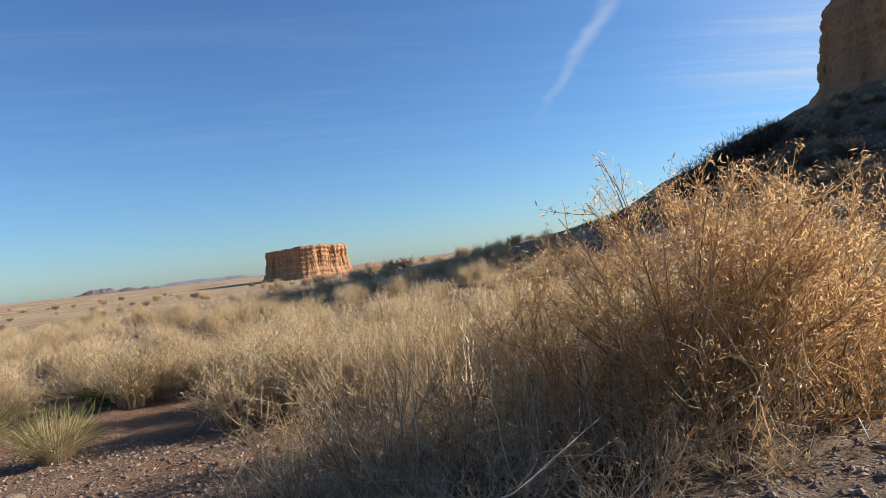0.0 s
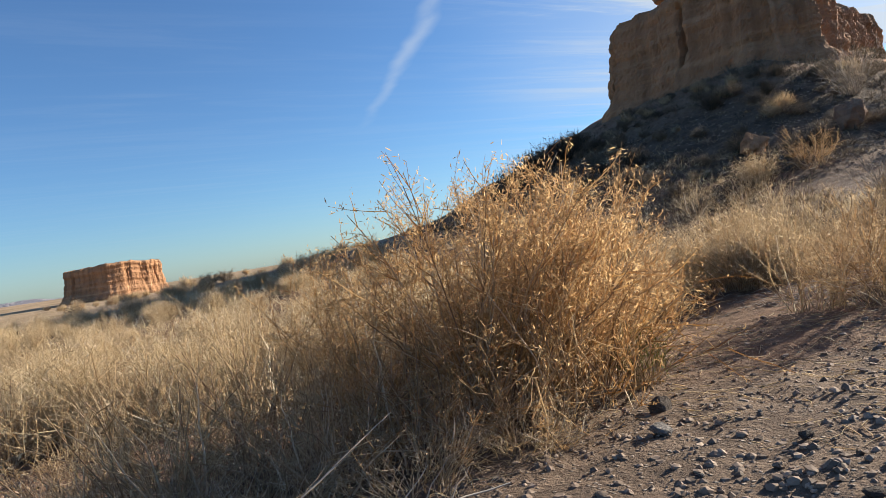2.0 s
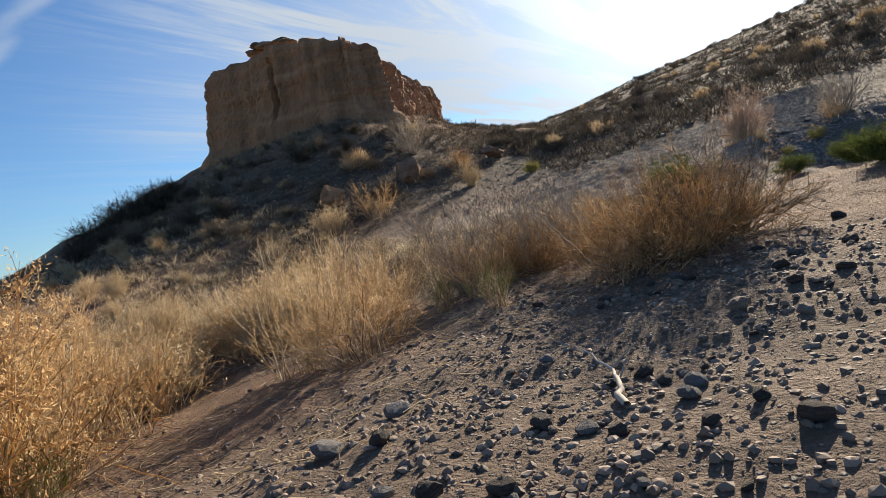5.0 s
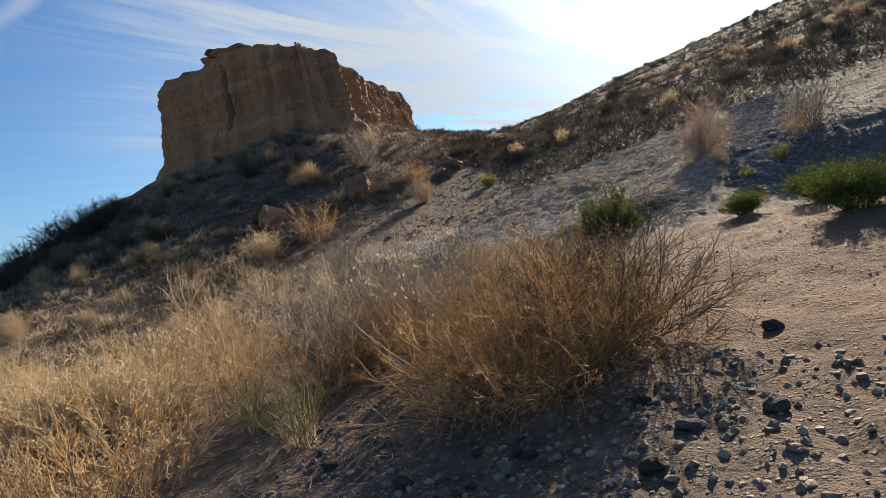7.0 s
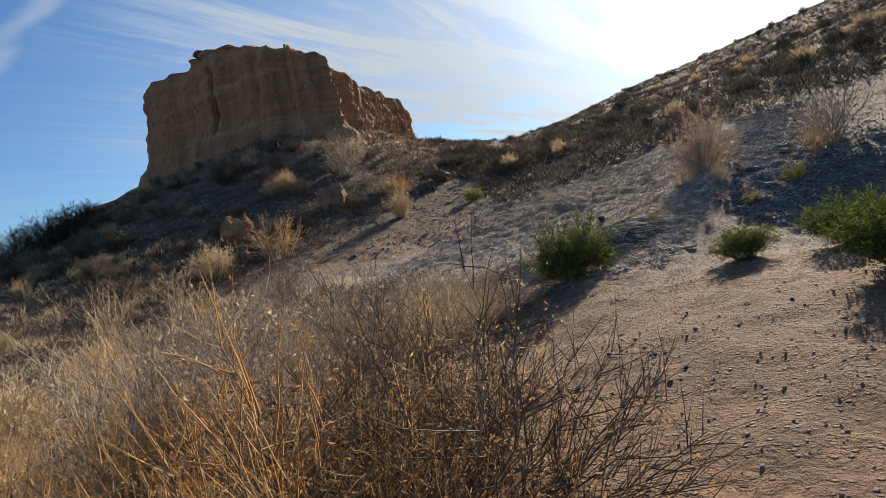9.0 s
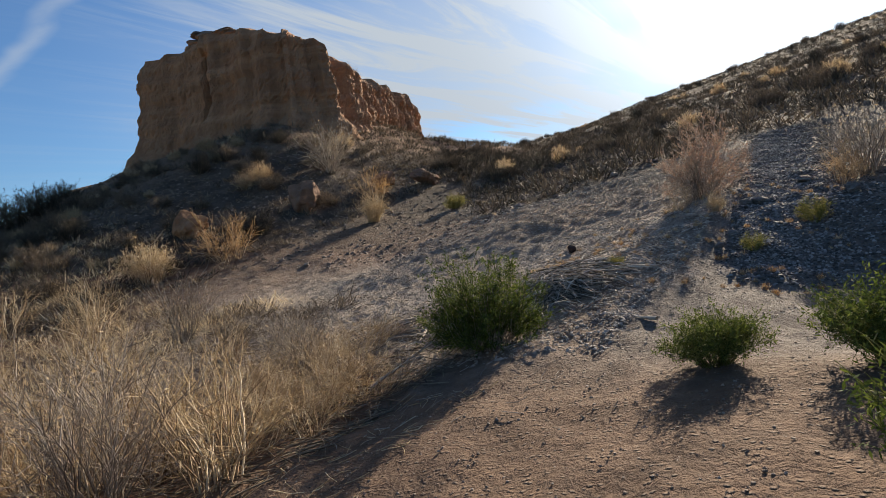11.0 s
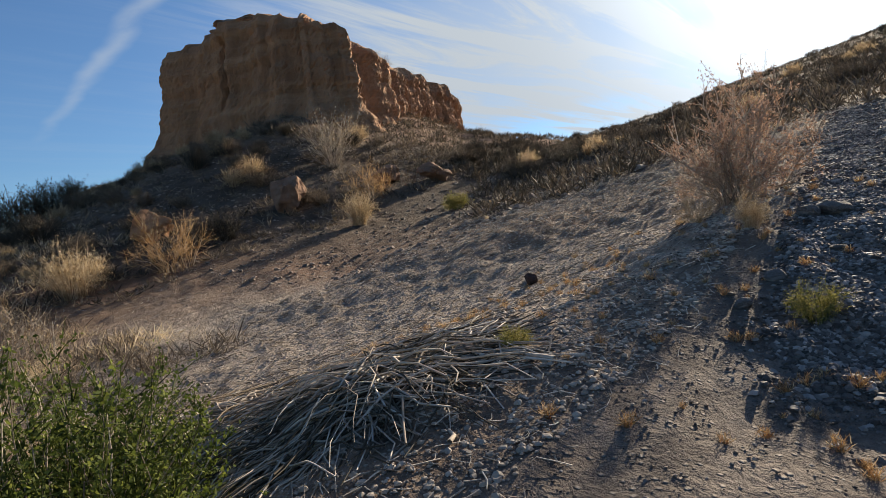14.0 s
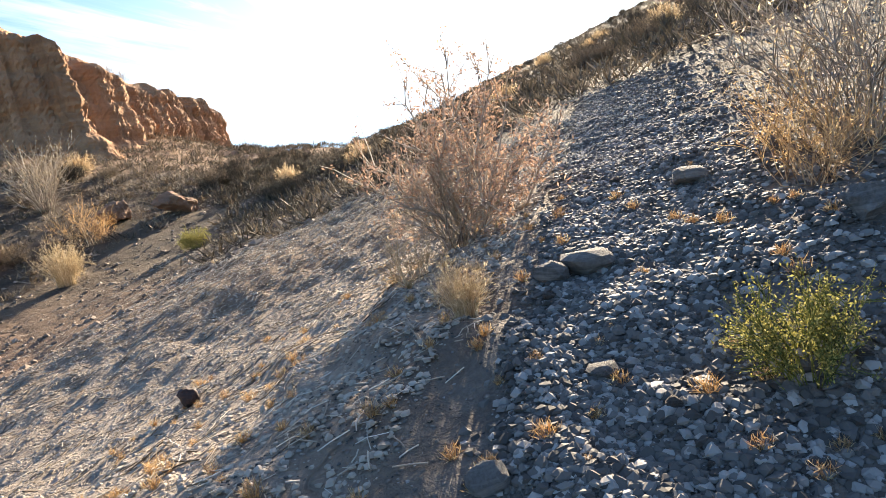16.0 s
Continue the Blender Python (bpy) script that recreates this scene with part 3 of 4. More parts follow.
KINDS["grass0"] = bush_parts(150, 0.9, 0.5, 230, 2, 1200, (PALE_GRASS, PALE_GRASS, PALE_GRASS), (0.07, 0.004), 0.0032, 0.3, 1.9, 0.16, crook=0.02)
KINDS["grass1"] = bush_parts(151, 0.8, 0.6, 230, 2, 1200, (STRAW_STEM, PALE_GRASS, STRAW), (0.07, 0.005), 0.0034, 0.3, 1.7, 0.22, crook=0.025)
KINDS["bunch"] = bush_parts(152, 0.5, 0.42, 420, 1, 0, (PALE_GRASS, OLIVE_LEAF, None), (0.05, 0.004), 0.0022, 0.22, 1.3, 0.10, crook=0.012, lift=0.7)
KINDS["reed"] = bush_parts(153, 0.55, 0.3, 90, 2, 0, (STRAW_STEM, OLIVE_LEAF, None), (0.05, 0.004), 0.003, 0.2, 1.6, 0.12, crook=0.02)
KINDS["green0"] = bush_parts(160, 0.95, 0.60, 230, 12, 27000, (GREY_TWIG, GREEN_LEAF, GREEN_LEAF), (0.025, 0.0066), 0.005, 0.15, 0.95, 0.26, lift=0.18, leaf_low=0.0)
KINDS["green1"] = bush_parts(161, 0.6, 0.6, 160, 9, 9000, (OLIVE_LEAF, OLIVE_LEAF, GREEN_LEAF), (0.045, 0.006), 0.004, 0.16, 1.1, 0.16, lift=0.55, leaf_low=0.1)
KINDS["yellow"] = bush_parts(162, 0.5, 0.40, 90, 8, 5200, (OLIVE_LEAF, YELLOW_LEAF, YELLOW_LEAF), (0.026, 0.006), 0.003, 0.12, 1.1, 0.08, lift=0.5, leaf_low=0.1)
KINDS["spray"] = bush_parts(166, 0.5, 0.34, 60, 9, 3600, (OLIVE_LEAF, OLIVE_LEAF, YELLOW_LEAF), (0.018, 0.0042), 0.003, 0.13, 1.3, 0.10, lift=0.45, leaf_low=0.0, crook=0.02)
KINDS["tamarisk"] = bush_parts(163, 1.1, 0.50, 30, 20, 8000, (GREY_TWIG, GREY_TWIG, PINK_TWIG), (0.026, 0.004), 0.008, 0.20, 1.15, 0.07, crook=0.06, lift=0.42, split=True)
KINDS["scrub0"] = bush_parts(170, 0.8, 0.7, 45, 8, 1100, (SCRUB, SCRUB, SCRUB), (0.08, 0.012), 0.012, 0.34, 1.2, 0.2, twig_r=0.006)
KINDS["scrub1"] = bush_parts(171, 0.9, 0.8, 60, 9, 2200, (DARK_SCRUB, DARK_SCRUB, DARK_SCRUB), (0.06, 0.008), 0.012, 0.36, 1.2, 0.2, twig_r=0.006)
KINDS["scrub2"] = bush_parts(172, 0.8, 0.6, 45, 8, 1100, (STRAW_STEM, STRAW, STRAW), (0.08, 0.010), 0.010, 0.34, 1.3, 0.2, twig_r=0.006)
KINDS["shaded_rust0"] = bush_parts(175, 0.92, 0.92, 110, 15, 7000, (SCRUB, SHADED_RUST, SHADED_RUST), (0.022, 0.0024), 0.0042, 0.26, 0.9, 0.30, twig_r=0.0024, crook=0.07, lift=0.25)
KINDS["shaded_rust1"] = bush_parts(176, 0.92, 0.92, 110, 15, 7000, (SCRUB, SCRUB, SHADED_RUST), (0.022, 0.0024), 0.0042, 0.26, 0.9, 0.30, twig_r=0.0024, crook=0.07, lift=0.25)
KINDS["tuft"] = bush_parts(173, 0.12, 0.07, 40, 1, 0, (RUST, STRAW, None), (0.02, 0.003), 0.0022, 0.05, 1.5, 0.02)

# the thicket in front of the first steps
THICKET = [
    ("rust0", 2.7, 4.75, 1.38), ("rust1", 1.94, 4.78, 1.06), ("dry0", 1.13, 5.14, 0.97), ("rust2", 3.51, 5.01, 1.33), ("dry1", 0.33, 5.56, 0.97),
    ("dry2", 1.96, 5.88, 1.33), ("dry0", 3.15, 6.08, 1.38), ("dry1", 0.96, 6.81, 1.1), ("rust1", 4.29, 5.99, 1.29), ("dry2", -0.4, 6.73, 0.92),
    ("dry1", 4.31, 7.34, 1.38), ("dry0", 2.42, 7.54, 1.24), ("rust2", 5.42, 6.78, 1.24), ("dry2", 6.49, 7.76, 1.24), ("dry0", 0.27, 8.55, 1.06),
    ("dry1", 5.56, 8.58, 1.29), ("dry2", 1.88, 9.64, 1.2), ("dry0", 4.07, 9.49, 1.29), ("dry1", 7.73, 8.91, 1.2),
]
for kind, x, y, size in THICKET:
    rusty = kind.startswith("rust")
    plant(kind, "dry_bush", x, y, "dense rusty straw-coloured desert bush with thin stems" if rusty else "dense dry straw-coloured desert bush with thin stems", "bush", "dry thicket", size=size)
for x, y, size in ((2.44, 4.94, 2.16), (2.8, 5.07, 2.02), (3.15, 5.16, 2.16), (3.7, 5.32, 1.93), (4.29, 6.57, 1.75), (5.23, 7.67, 1.93), (1.83, 5.61, 1.75)):
    plant("feather", "feathery_shrub", x, y, "tall feathery shrub with rusty dry sprays", "shrub", "dry thicket", size=size * 1.12)
for x, y, size in ((0.33, 5.27, 1.29), (1.04, 6.12, 1.47), (2.03, 5.1, 1.38), (4.46, 5.87, 1.29), (1.3, 4.73, 1.01)):
    plant("pale_bare", "bare_shrub", x, y, "bare pale twiggy shrub among the dry bushes", "shrub", "bare shrubs", size=size)
for x, y, size in ((0.88, 4.51, 0.69), (1.61, 4.25, 0.64), (2.39, 4.32, 0.6), (0.18, 4.91, 0.74), (-0.3, 5.56, 0.83), (0.68, 5.02, 0.83)):
    plant("tangle", "twig_tangle", x, y, "tangle of dead grey twigs at the bush's foot", "dead twigs", "tangles of dead twigs", size=size)

# bushes along the bank
BANK = [
    ("rust1", 6.96, 4.73, 1.12), ("dry2", 7.61, 5.19, 1.15), ("dry1", 6.72, 5.36, 1.0), ("shaded_rust0", 8.4, 1.75, 1.05), ("shaded_rust1", 9.15, 1.5, 1.05), ("shaded_rust0", 8.95, 2.45, 1.0), ("shaded_rust0", 9.8, 4.0, 0.8), ("rust1", 9.0, 4.3, 0.85), ("shaded_rust1", 10.4, 4.9, 0.8),
    ("shaded_rust1", 9.6, 2.05, 1.0), ("rust1", 8.1, 2.2, 0.8), ("dry1", 9.5, 6.2, 1.0), ("dry0", 10.6, 7.2, 1.0), ("rust2", 8.6, 8.2, 1.2), ("dry2", 9.6, 9.0, 1.2),
    ("rust0", 11.7, 8.3, 0.95), ("dry1", 7.6, 10.3, 1.3), ("dry2", 11.0, 10.0, 1.2), ("dry1", 12.9, 10.6, 1.2), ("dry0", 9.6, 11.8, 1.3), ("dry2", 13.9, 12.6, 1.2),
    ("rust1", 11.4, 5.6, 0.9), ("dry0", 12.1, 5.1, 0.8),
]
for kind, x, y, size in BANK:
    plant(kind, "dry_bush", x, y, "round dry straw and rust bush on the gravel bank", "bush", "bushes along the bank", size=size)
for x, y, size in ((9.9, 3.3, 0.95), (10.5, 4.3, 1.2), (11.0, 5.4, 1.5), (12.0, 4.2, 1.15), (10.1, 5.2, 1.3), (16.8, 10.4, 1.2), (12.9, 5.6, 1.0), (14.7, 5.3, 0.7), (15.5, 6.2, 0.75), (14.0, 6.4, 0.8)):
    plant("bare", "bare_shrub", x, y, "bare grey twiggy shrub, leafless", "shrub", "bare shrubs", size=size)
for x, y, size in ((14.1, 3.85, 0.7), (14.4, 4.6, 0.8), (13.7, 4.9, 0.75), (15.3, 4.9, 0.7), (12.9, 4.3, 0.8), (13.6, 4.2, 0.75), (14.8, 5.6, 0.8)):
    plant("tangle", "twig_tangle", x, y, "flattened tangle of dry straw-grey twigs on sand", "dead twigs", "tangles of dead twigs", size=size)
for x, y, size in ((8.0, 3.6, 1.0), (8.5, 4.6, 0.9), (3.9, 4.9, 1.0)):
    plant("reed", "grass_tuft", x, y, "upright tuft of brown and olive grass on gravel", "grass tuft", "grass tufts", size=size)

for x, y, size in ((9.5, 4.4, 0.9), (10.0, 3.9, 0.85), (12.5, 3.75, 1.0), (12.9, 4.1, 0.9), (13.3, 3.7, 0.55), (12.7, 4.7, 1.1), (13.6, 5.0, 0.9), (12.5, 5.3, 1.05), (13.1, 6.2, 1.15), (12.6, 7.2, 1.2), (14.1, 7.4, 1.0), (13.4, 8.4, 1.2), (14.9, 9.2, 1.1), (15.6, 11.4, 1.2), (14.6, 12.8, 1.3), (16.9, 13.6, 1.3), (12.2, 9.4, 1.2), (17.9, 15.4, 1.3), (16.2, 15.8, 1.4), (11.6, 6.6, 1.0), (11.9, 4.6, 0.9), (15.9, 8.0, 0.8)):
    plant("pale_bare", "pale_shrub", x, y, "pale dry shrub with thin bleached stems", "shrub", "pale dry shrubs", size=size)

# green bushes beside the path
plant("green0", "green_bush", 14.95, 3.12, "dense bright green leafy bush on sand", "bush", size=0.93)
plant("green1", "low_green_bush", 14.05, 1.02, "low spreading green bush on sand", "bush", size=0.56)
plant("green1", "green_bush", 12.5, -0.22, "rounded green feathery bush on sand", "bush", "green bushes", size=0.88)
plant("green1", "green_bush", 14.1, 0.08, "rounded green feathery bush on sand", "bush", "green bushes", size=0.8)
plant("spray", "yellow_bush", 17.85, 1.28, "small yellow-green bush on dark gravel", "bush", "yellow bushes", size=0.48)
plant("spray", "yellow_bush", 18.72, 0.72, "small yellow-green bush on dark gravel", "bush", "yellow bushes", size=0.66)
plant("yellow", "small_green_plant", 16.95, 2.55, "tiny green plant beside dead branches", "plant", size=0.28)
plant("tamarisk", "tamarisk", 21.1, 2.4, "open shrub with bare dark branches and reddish twigs", "shrub", size=1.38)
plant("bare", "bare_shrub", 20.9, 2.5, "low grey twiggy growth at the shrub's foot", "shrub", "bare shrubs", size=0.75)
plant("dry1", "dry_bush", 20.4, 2.65, "low grey-straw bush at the shrub's foot", "bush", size=0.36)
plant("grass0", "grass_tuft", 19.3, 1.9, "tuft of pale grass at the shrub's foot", "grass tuft", size=0.32)
plant("rust0", "orange_bush", 20.1, 0.4, "orange dry bush on the gravel bank", "bush", size=0.58)
plant("bare", "bare_shrub", 20.4, 0.15, "bare grey twiggy shrub on the gravel bank", "shrub", "bare shrubs", size=1.0)
plant("grass0", "grass_tuft", 27.0, 14.2, "pale yellow grass tuft below the butte", "grass tuft", size=1.2)
plant("yellow", "grass_tuft", 28.8, 12.0, "small yellow-green tuft on the slope", "grass tuft", size=1.1)
plant("bare", "bare_shrub", 31.5, 20.0, "tall bare shrub below the butte", "shrub", "bare shrubs", size=2.2)
plant("grass1", "dry_bush", 20.1, 16.6, "pale dry bush clump in the hollow", "bush", size=1.5)
plant("rust1", "dry_bush", 22.2, 16.0, "tall rusty dry bush in the hollow", "bush", size=1.5)
plant("rust2", "dry_bush", 29.4, 16.0, "rusty dry bush beside a boulder", "bush", size=1.3)
plant("bunch", "bunch_grass", -3.2, 8.83, "rounded bunch of olive and straw grass", "grass tuft", "bunch grasses", size=1.35)
plant("bunch", "bunch_grass", -4.95, 10.14, "rounded bunch of pale straw grass", "grass tuft", "bunch grasses", size=1.7)
plant("green1", "low_green_bush", -3.74, 12.64, "low green weeds at the grass's edge", "bush", "green weeds", size=1.0, squash=0.6)
plant("green1", "low_green_bush", -2.25, 12.92, "low green weeds at the grass's edge", "bush", "green weeds", size=0.9, squash=0.6)
plant("green1", "low_green_bush", -1.31, 5.75, "low green weeds on gravel", "bush", "green weeds", size=0.45, squash=0.5)

# dry grass over the flat
def swing(x, y):
    """The flat lies to the north-north-east of the first steps."""
    return 0.5 + 0.988 * x + 0.155 * y, 0.8 + 0.988 * y - 0.155 * x


field = random.Random(12)
count = 0
while count < 420:
    y = 8.0 + 26 * field.random() ** 1.7
    x = field.uniform(-0.62 * y - 6, 0.30 * y + 6.0)
    if (x > 14 and y < 14) or (x < -3 and y < 10.5) or (x > 17) or (x > 5 and field.random() < 0.75) or (x > 9.5 and y < 16):
        continue
    x, y = swing(x, y)
    plant("grass0" if field.random() < 0.6 else "grass1", "dry_grass", x, y, "clump of tall dry straw grass", "grass", "dry grass on the flat", size=field.uniform(0.8, 1.5) * (1.0 if y < 13 else 0.7))
    count += 1
count = 0
while count < 100:
    y = field.uniform(36, 125)
    x, y = swing(field.uniform(-0.8 * y, 0.16 * y), y)
    plant(field.choice(("scrub0", "scrub2", "scrub2")), "desert_scrub", x, y, "low dry scrub bush on the far plain", "bush", "scrub on the plain", size=field.uniform(0.4, 1.0))
    count += 1

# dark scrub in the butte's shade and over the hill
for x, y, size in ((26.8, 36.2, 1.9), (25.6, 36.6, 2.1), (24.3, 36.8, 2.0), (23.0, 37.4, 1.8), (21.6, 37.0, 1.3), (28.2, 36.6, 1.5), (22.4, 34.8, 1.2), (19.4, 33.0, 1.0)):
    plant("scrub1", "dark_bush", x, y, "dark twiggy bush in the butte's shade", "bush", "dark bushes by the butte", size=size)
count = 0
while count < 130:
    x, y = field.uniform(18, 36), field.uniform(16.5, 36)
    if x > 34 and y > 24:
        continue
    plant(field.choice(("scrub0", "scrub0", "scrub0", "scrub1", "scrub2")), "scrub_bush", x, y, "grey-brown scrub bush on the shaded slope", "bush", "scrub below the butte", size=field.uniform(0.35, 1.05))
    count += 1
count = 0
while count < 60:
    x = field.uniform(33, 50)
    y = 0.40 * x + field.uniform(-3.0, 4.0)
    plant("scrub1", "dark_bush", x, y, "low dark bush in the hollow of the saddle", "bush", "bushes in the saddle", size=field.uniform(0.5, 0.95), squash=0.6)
    count += 1
count = 0
while count < 290:
    a, d = radians(field.uniform(55, 112)), 22 + 85 * field.random() ** 1.2
    x, y = 14 + d * math.sin(a), 1 + d * math.cos(a)
    if 34 < x < 64 and 23 < y < 50:
        continue
    plant(field.choice(("scrub0", "scrub0", "scrub0", "scrub1", "scrub2")), "hill_scrub", x, y, "grey-brown scrub bush on the hillside", "bush", "scrub on the hill", size=field.uniform(0.35, 0.95))
    count += 1
for x, y in ((46.0, 30.8), (47.5, 31.4), (52.0, 33.2), (54.5, 34.0)):
    top_bush = plant("bare", "bare_shrub", x, y, "bare twiggy shrub on the butte's rim", "shrub", "shrubs on the butte", size=0.85)
    top_bush.location.z = near_top(x, y) + 0.1
for i in range(220):
    x, y = field.uniform(16.3, 21.0), field.uniform(0.4, 4.6)
    plant("tuft", "straw_tuft", x, y, "tiny orange straw grass tuft on gravel", "grass tuft", "tiny straw tufts", size=field.uniform(0.25, 0.75))

# ---- dead wood ----
def branch_mesh(name, seed, long, thick, mat, twigs=4, crook=0.05):
    rng = np.random.RandomState(seed)
    t = np.linspace(0, 1, 9)
    main = np.stack([t * long, np.cumsum(rng.normal(0, crook, 9)) * long * 0.6, 0.02 + np.abs(np.cumsum(rng.normal(0, crook * 0.3, 9))) * long * 0.5], -1)[None]
    v1, f1 = tubes(main, thick * np.linspace(1, 0.4, 9)[None, :] * rng.uniform(0.85, 1.15, (1, 9)), 6)
    small = side_twigs(rng, main, twigs, long * 0.4, 6, 0.2, 0.5)
    small[..., 2] = np.abs(small[..., 2])
    v2, f2 = tubes(small, thick * 0.45 * np.linspace(1, 0.3, 6)[None, :] * np.ones((twigs, 1)), 6)
    return mesh_of(name, np.concatenate([v1, v2]), np.concatenate([f1, f2 + len(v1)]), mat)


def branch(x, y, turn, long, thick, seed, label, mat=BLEACHED, tilt=0.0, lift=0.0):
    ob = new("dead_branch", branch_mesh("dead_branch", seed, long, thick, mat))
    ob.matrix_basis = pose(x, y, foot(x, y) + lift, 0, tilt, turn)
    return tagged(ob, label, "branch", "dead branches")


branch(0.80, 3.50, -6, 1.0, 0.015, 1, "bleached crooked branch lying under the bush", lift=0.06)
branch(0.95, 3.62, 8, 0.9, 0.010, 2, "bleached crooked branch lying under the bush", lift=0.12)
branch(0.55, 3.95, 20, 1.1, 0.006, 11, "bleached thin branch arching out of the dry bush", tilt=-22, lift=0.08)
branch(14.05, 3.75, -20, 0.95, 0.013, 13, "bleached branch bent over dry straw beside the green bush", tilt=-16, lift=0.04)
branch(8.55, 2.75, 160, 0.9, 0.009, 14, "pale bare branch standing out of the dry bush", tilt=-50, lift=0.15)
branch(9.1, 2.0, 70, 0.8, 0.010, 15, "pale bare branch standing out of the dry bush", tilt=-60, lift=0.1)
branch(4.95, 1.3, 28, 0.72, 0.022, 3, "bleached broken branch among dark stones")
branch(15.25, 1.68, 60, 0.45, 0.018, 4, "bleached short branch on sand")
branch(16.0, 2.25, 25, 0.5, 0.011, 5, "split bleached stick on sand")
branch(16.75, 2.2, 75, 0.5, 0.013, 6, "split bleached stick on sand")
branch(16.9, 2.1, 95, 0.42, 0.012, 7, "split bleached stick on sand")
branch(14.2, 4.2, -30, 1.1, 0.014, 8, "long bleached branch among dry twigs")
branch(18.9, 1.9, 40, 0.6, 0.010, 9, "thin grey branch on gravel", GREY_TWIG)
branch(17.5, 2.4, 100, 0.5, 0.010, 10, "thin grey branch on gravel", GREY_TWIG)


def pile(x, y, reach, count, seed, label, mats, long=0.7, thick=0.006, tall=0.14):
    """A heap of dead sticks that fan out from its middle."""
    rng = np.random.RandomState(seed)
    ob = thing("branch_pile", x, y, label, "branch pile")
    z0 = foot(x, y)
    for n_part, mat in enumerate(mats):
        a = rng.uniform(0, 2 * math.pi, count)
        r = reach * 0.75 * np.sqrt(rng.uniform(0, 1, count))
        heading = a + rng.normal(0, 0.7, count)
        t = np.linspace(-0.5, 0.5, 6)[None, :]
        l = long * rng.uniform(0.35, 1.2, (count, 1))
        bow = rng.normal(0, 0.12, (count, 1))
        px_ = (np.cos(a) * r)[:, None] + np.cos(heading)[:, None] * l * t - np.sin(heading)[:, None] * bow * l * (t * t * 4)
        py_ = (np.sin(a) * r)[:, None] * 0.8 + np.sin(heading)[:, None] * l * t + np.cos(heading)[:, None] * bow * l * (t * t * 4)
        pz_ = surface((px_ + x).ravel(), (py_ + y).ravel()).reshape(px_.shape) - z0
        pz_ = pz_ + 0.006 + tall * rng.uniform(0, 1, (count, 1)) * np.exp(-(r / reach / 0.6) ** 2)[:, None] * (1 - np.abs(t) * 0.9)
        lines = np.stack([px_, py_, pz_], -1) + np.cumsum(rng.normal(0, 0.016, (count, 6, 3)) * np.array([1, 1, 0.35]), axis=1)
        lines[..., 2] = np.maximum(lines[..., 2], pz_ * 0 + 0.004 + surface((lines[..., 0] + x).ravel(), (lines[..., 1] + y).ravel()).reshape(px_.shape) - z0)
        wide = thick * rng.uniform(0.35, 1.4, (count, 1)) * np.linspace(1, 0.5, 6)[None, :]
        part("deadwood", mesh_of("deadwood", *tubes(lines[50:], wide[50:], 4), mat), ob)["kind"] = "stuff"
        for one in range(50):
            part("stick", mesh_of("stick", *tubes(lines[one:one + 1], wide[one:one + 1] * 1.25, 5), mat), ob)
    return ob


pile(16.45, 3.2, 1.15, 330, 21, "heap of bleached and grey dead sticks on silt", (BLEACHED, GREY_TWIG, DARK_SCRUB), 0.8, 0.0065, 0.2)
pile(16.2, 4.1, 0.8, 160, 24, "scattered bleached dead sticks on silt", (BLEACHED, SCRUB), 0.65, 0.0055, 0.12)
pile(16.0, 4.6, 0.9, 120, 22, "scattered grey dead sticks on silt", (GREY_TWIG, BLEACHED), 0.6)
pile(14.0, 4.7, 1.0, 150, 23, "scattered straw-grey dead twigs on sand", (GREY_TWIG, PALE_GRASS), 0.7)


def litter(name, seed, count, spot, long, thick, mat, label):
    """Fallen straw and twigs strewn over a stretch of ground."""
    rng = np.random.RandomState(seed)
    x, y = spot(rng, count)
    heading = rng.uniform(0, math.pi, count)
    t = np.linspace(-0.5, 0.5, 3)[None, :]
    l = long * rng.uniform(0.3, 1.4, (count, 1))
    xs = x[:, None] + np.cos(heading)[:, None] * l * t
    ys = y[:, None] + np.sin(heading)[:, None] * l * t + 0.9 * l * t * t * rng.normal(0, 0.6, (count, 1))
    zs = surface(xs.ravel(), ys.ravel()).reshape(xs.shape) + thick + rng.uniform(0, 0.02, (count, 1))
    ob = new(name, mesh_of(name, *tubes(np.stack([xs, ys, zs], -1), thick * rng.uniform(0.6, 1.5, (count, 1)) * np.ones((1, 3))), mat))
    return tagged(ob, label, "plant litter", kind="stuff")


litter("straw_litter", 31, 9000, lambda r, c: (r.uniform(14.5, 29, c), 1.8 + 11 * r.uniform(0, 1, c) ** 1.2), 0.085, 0.0022, BLEACHED, "bleached straw and twigs strewn over silt")
litter("straw_litter", 32, 5000, lambda r, c: (r.uniform(13, 29, c), r.uniform(2, 16, c)), 0.13, 0.0026, GREY_TWIG, "grey twigs strewn over silt")
litter("straw_litter", 33, 1500, lambda r, c: (r.uniform(3, 14, c), r.uniform(2.5, 6, c)), 0.16, 0.0025, PALE_GRASS, "pale straw strewn under the bushes")


# ---- stones ----
STONES = {}
for i in range(4):
    STONES["dark", i] = stone_mesh("stone", 200 + i, DARK_STONE, 0.62, 2)
    STONES["tan", i] = stone_mesh("stone", 210 + i, TAN_STONE, 0.6, 2)
    STONES["grey", i] = stone_mesh("stone", 220 + i, GREY_STONE, 0.62, 2)
LABELS = {"dark": "dark angular desert stone on gravel", "tan": "tan weathered stone on gravel", "grey": "grey angular stone on gravel"}


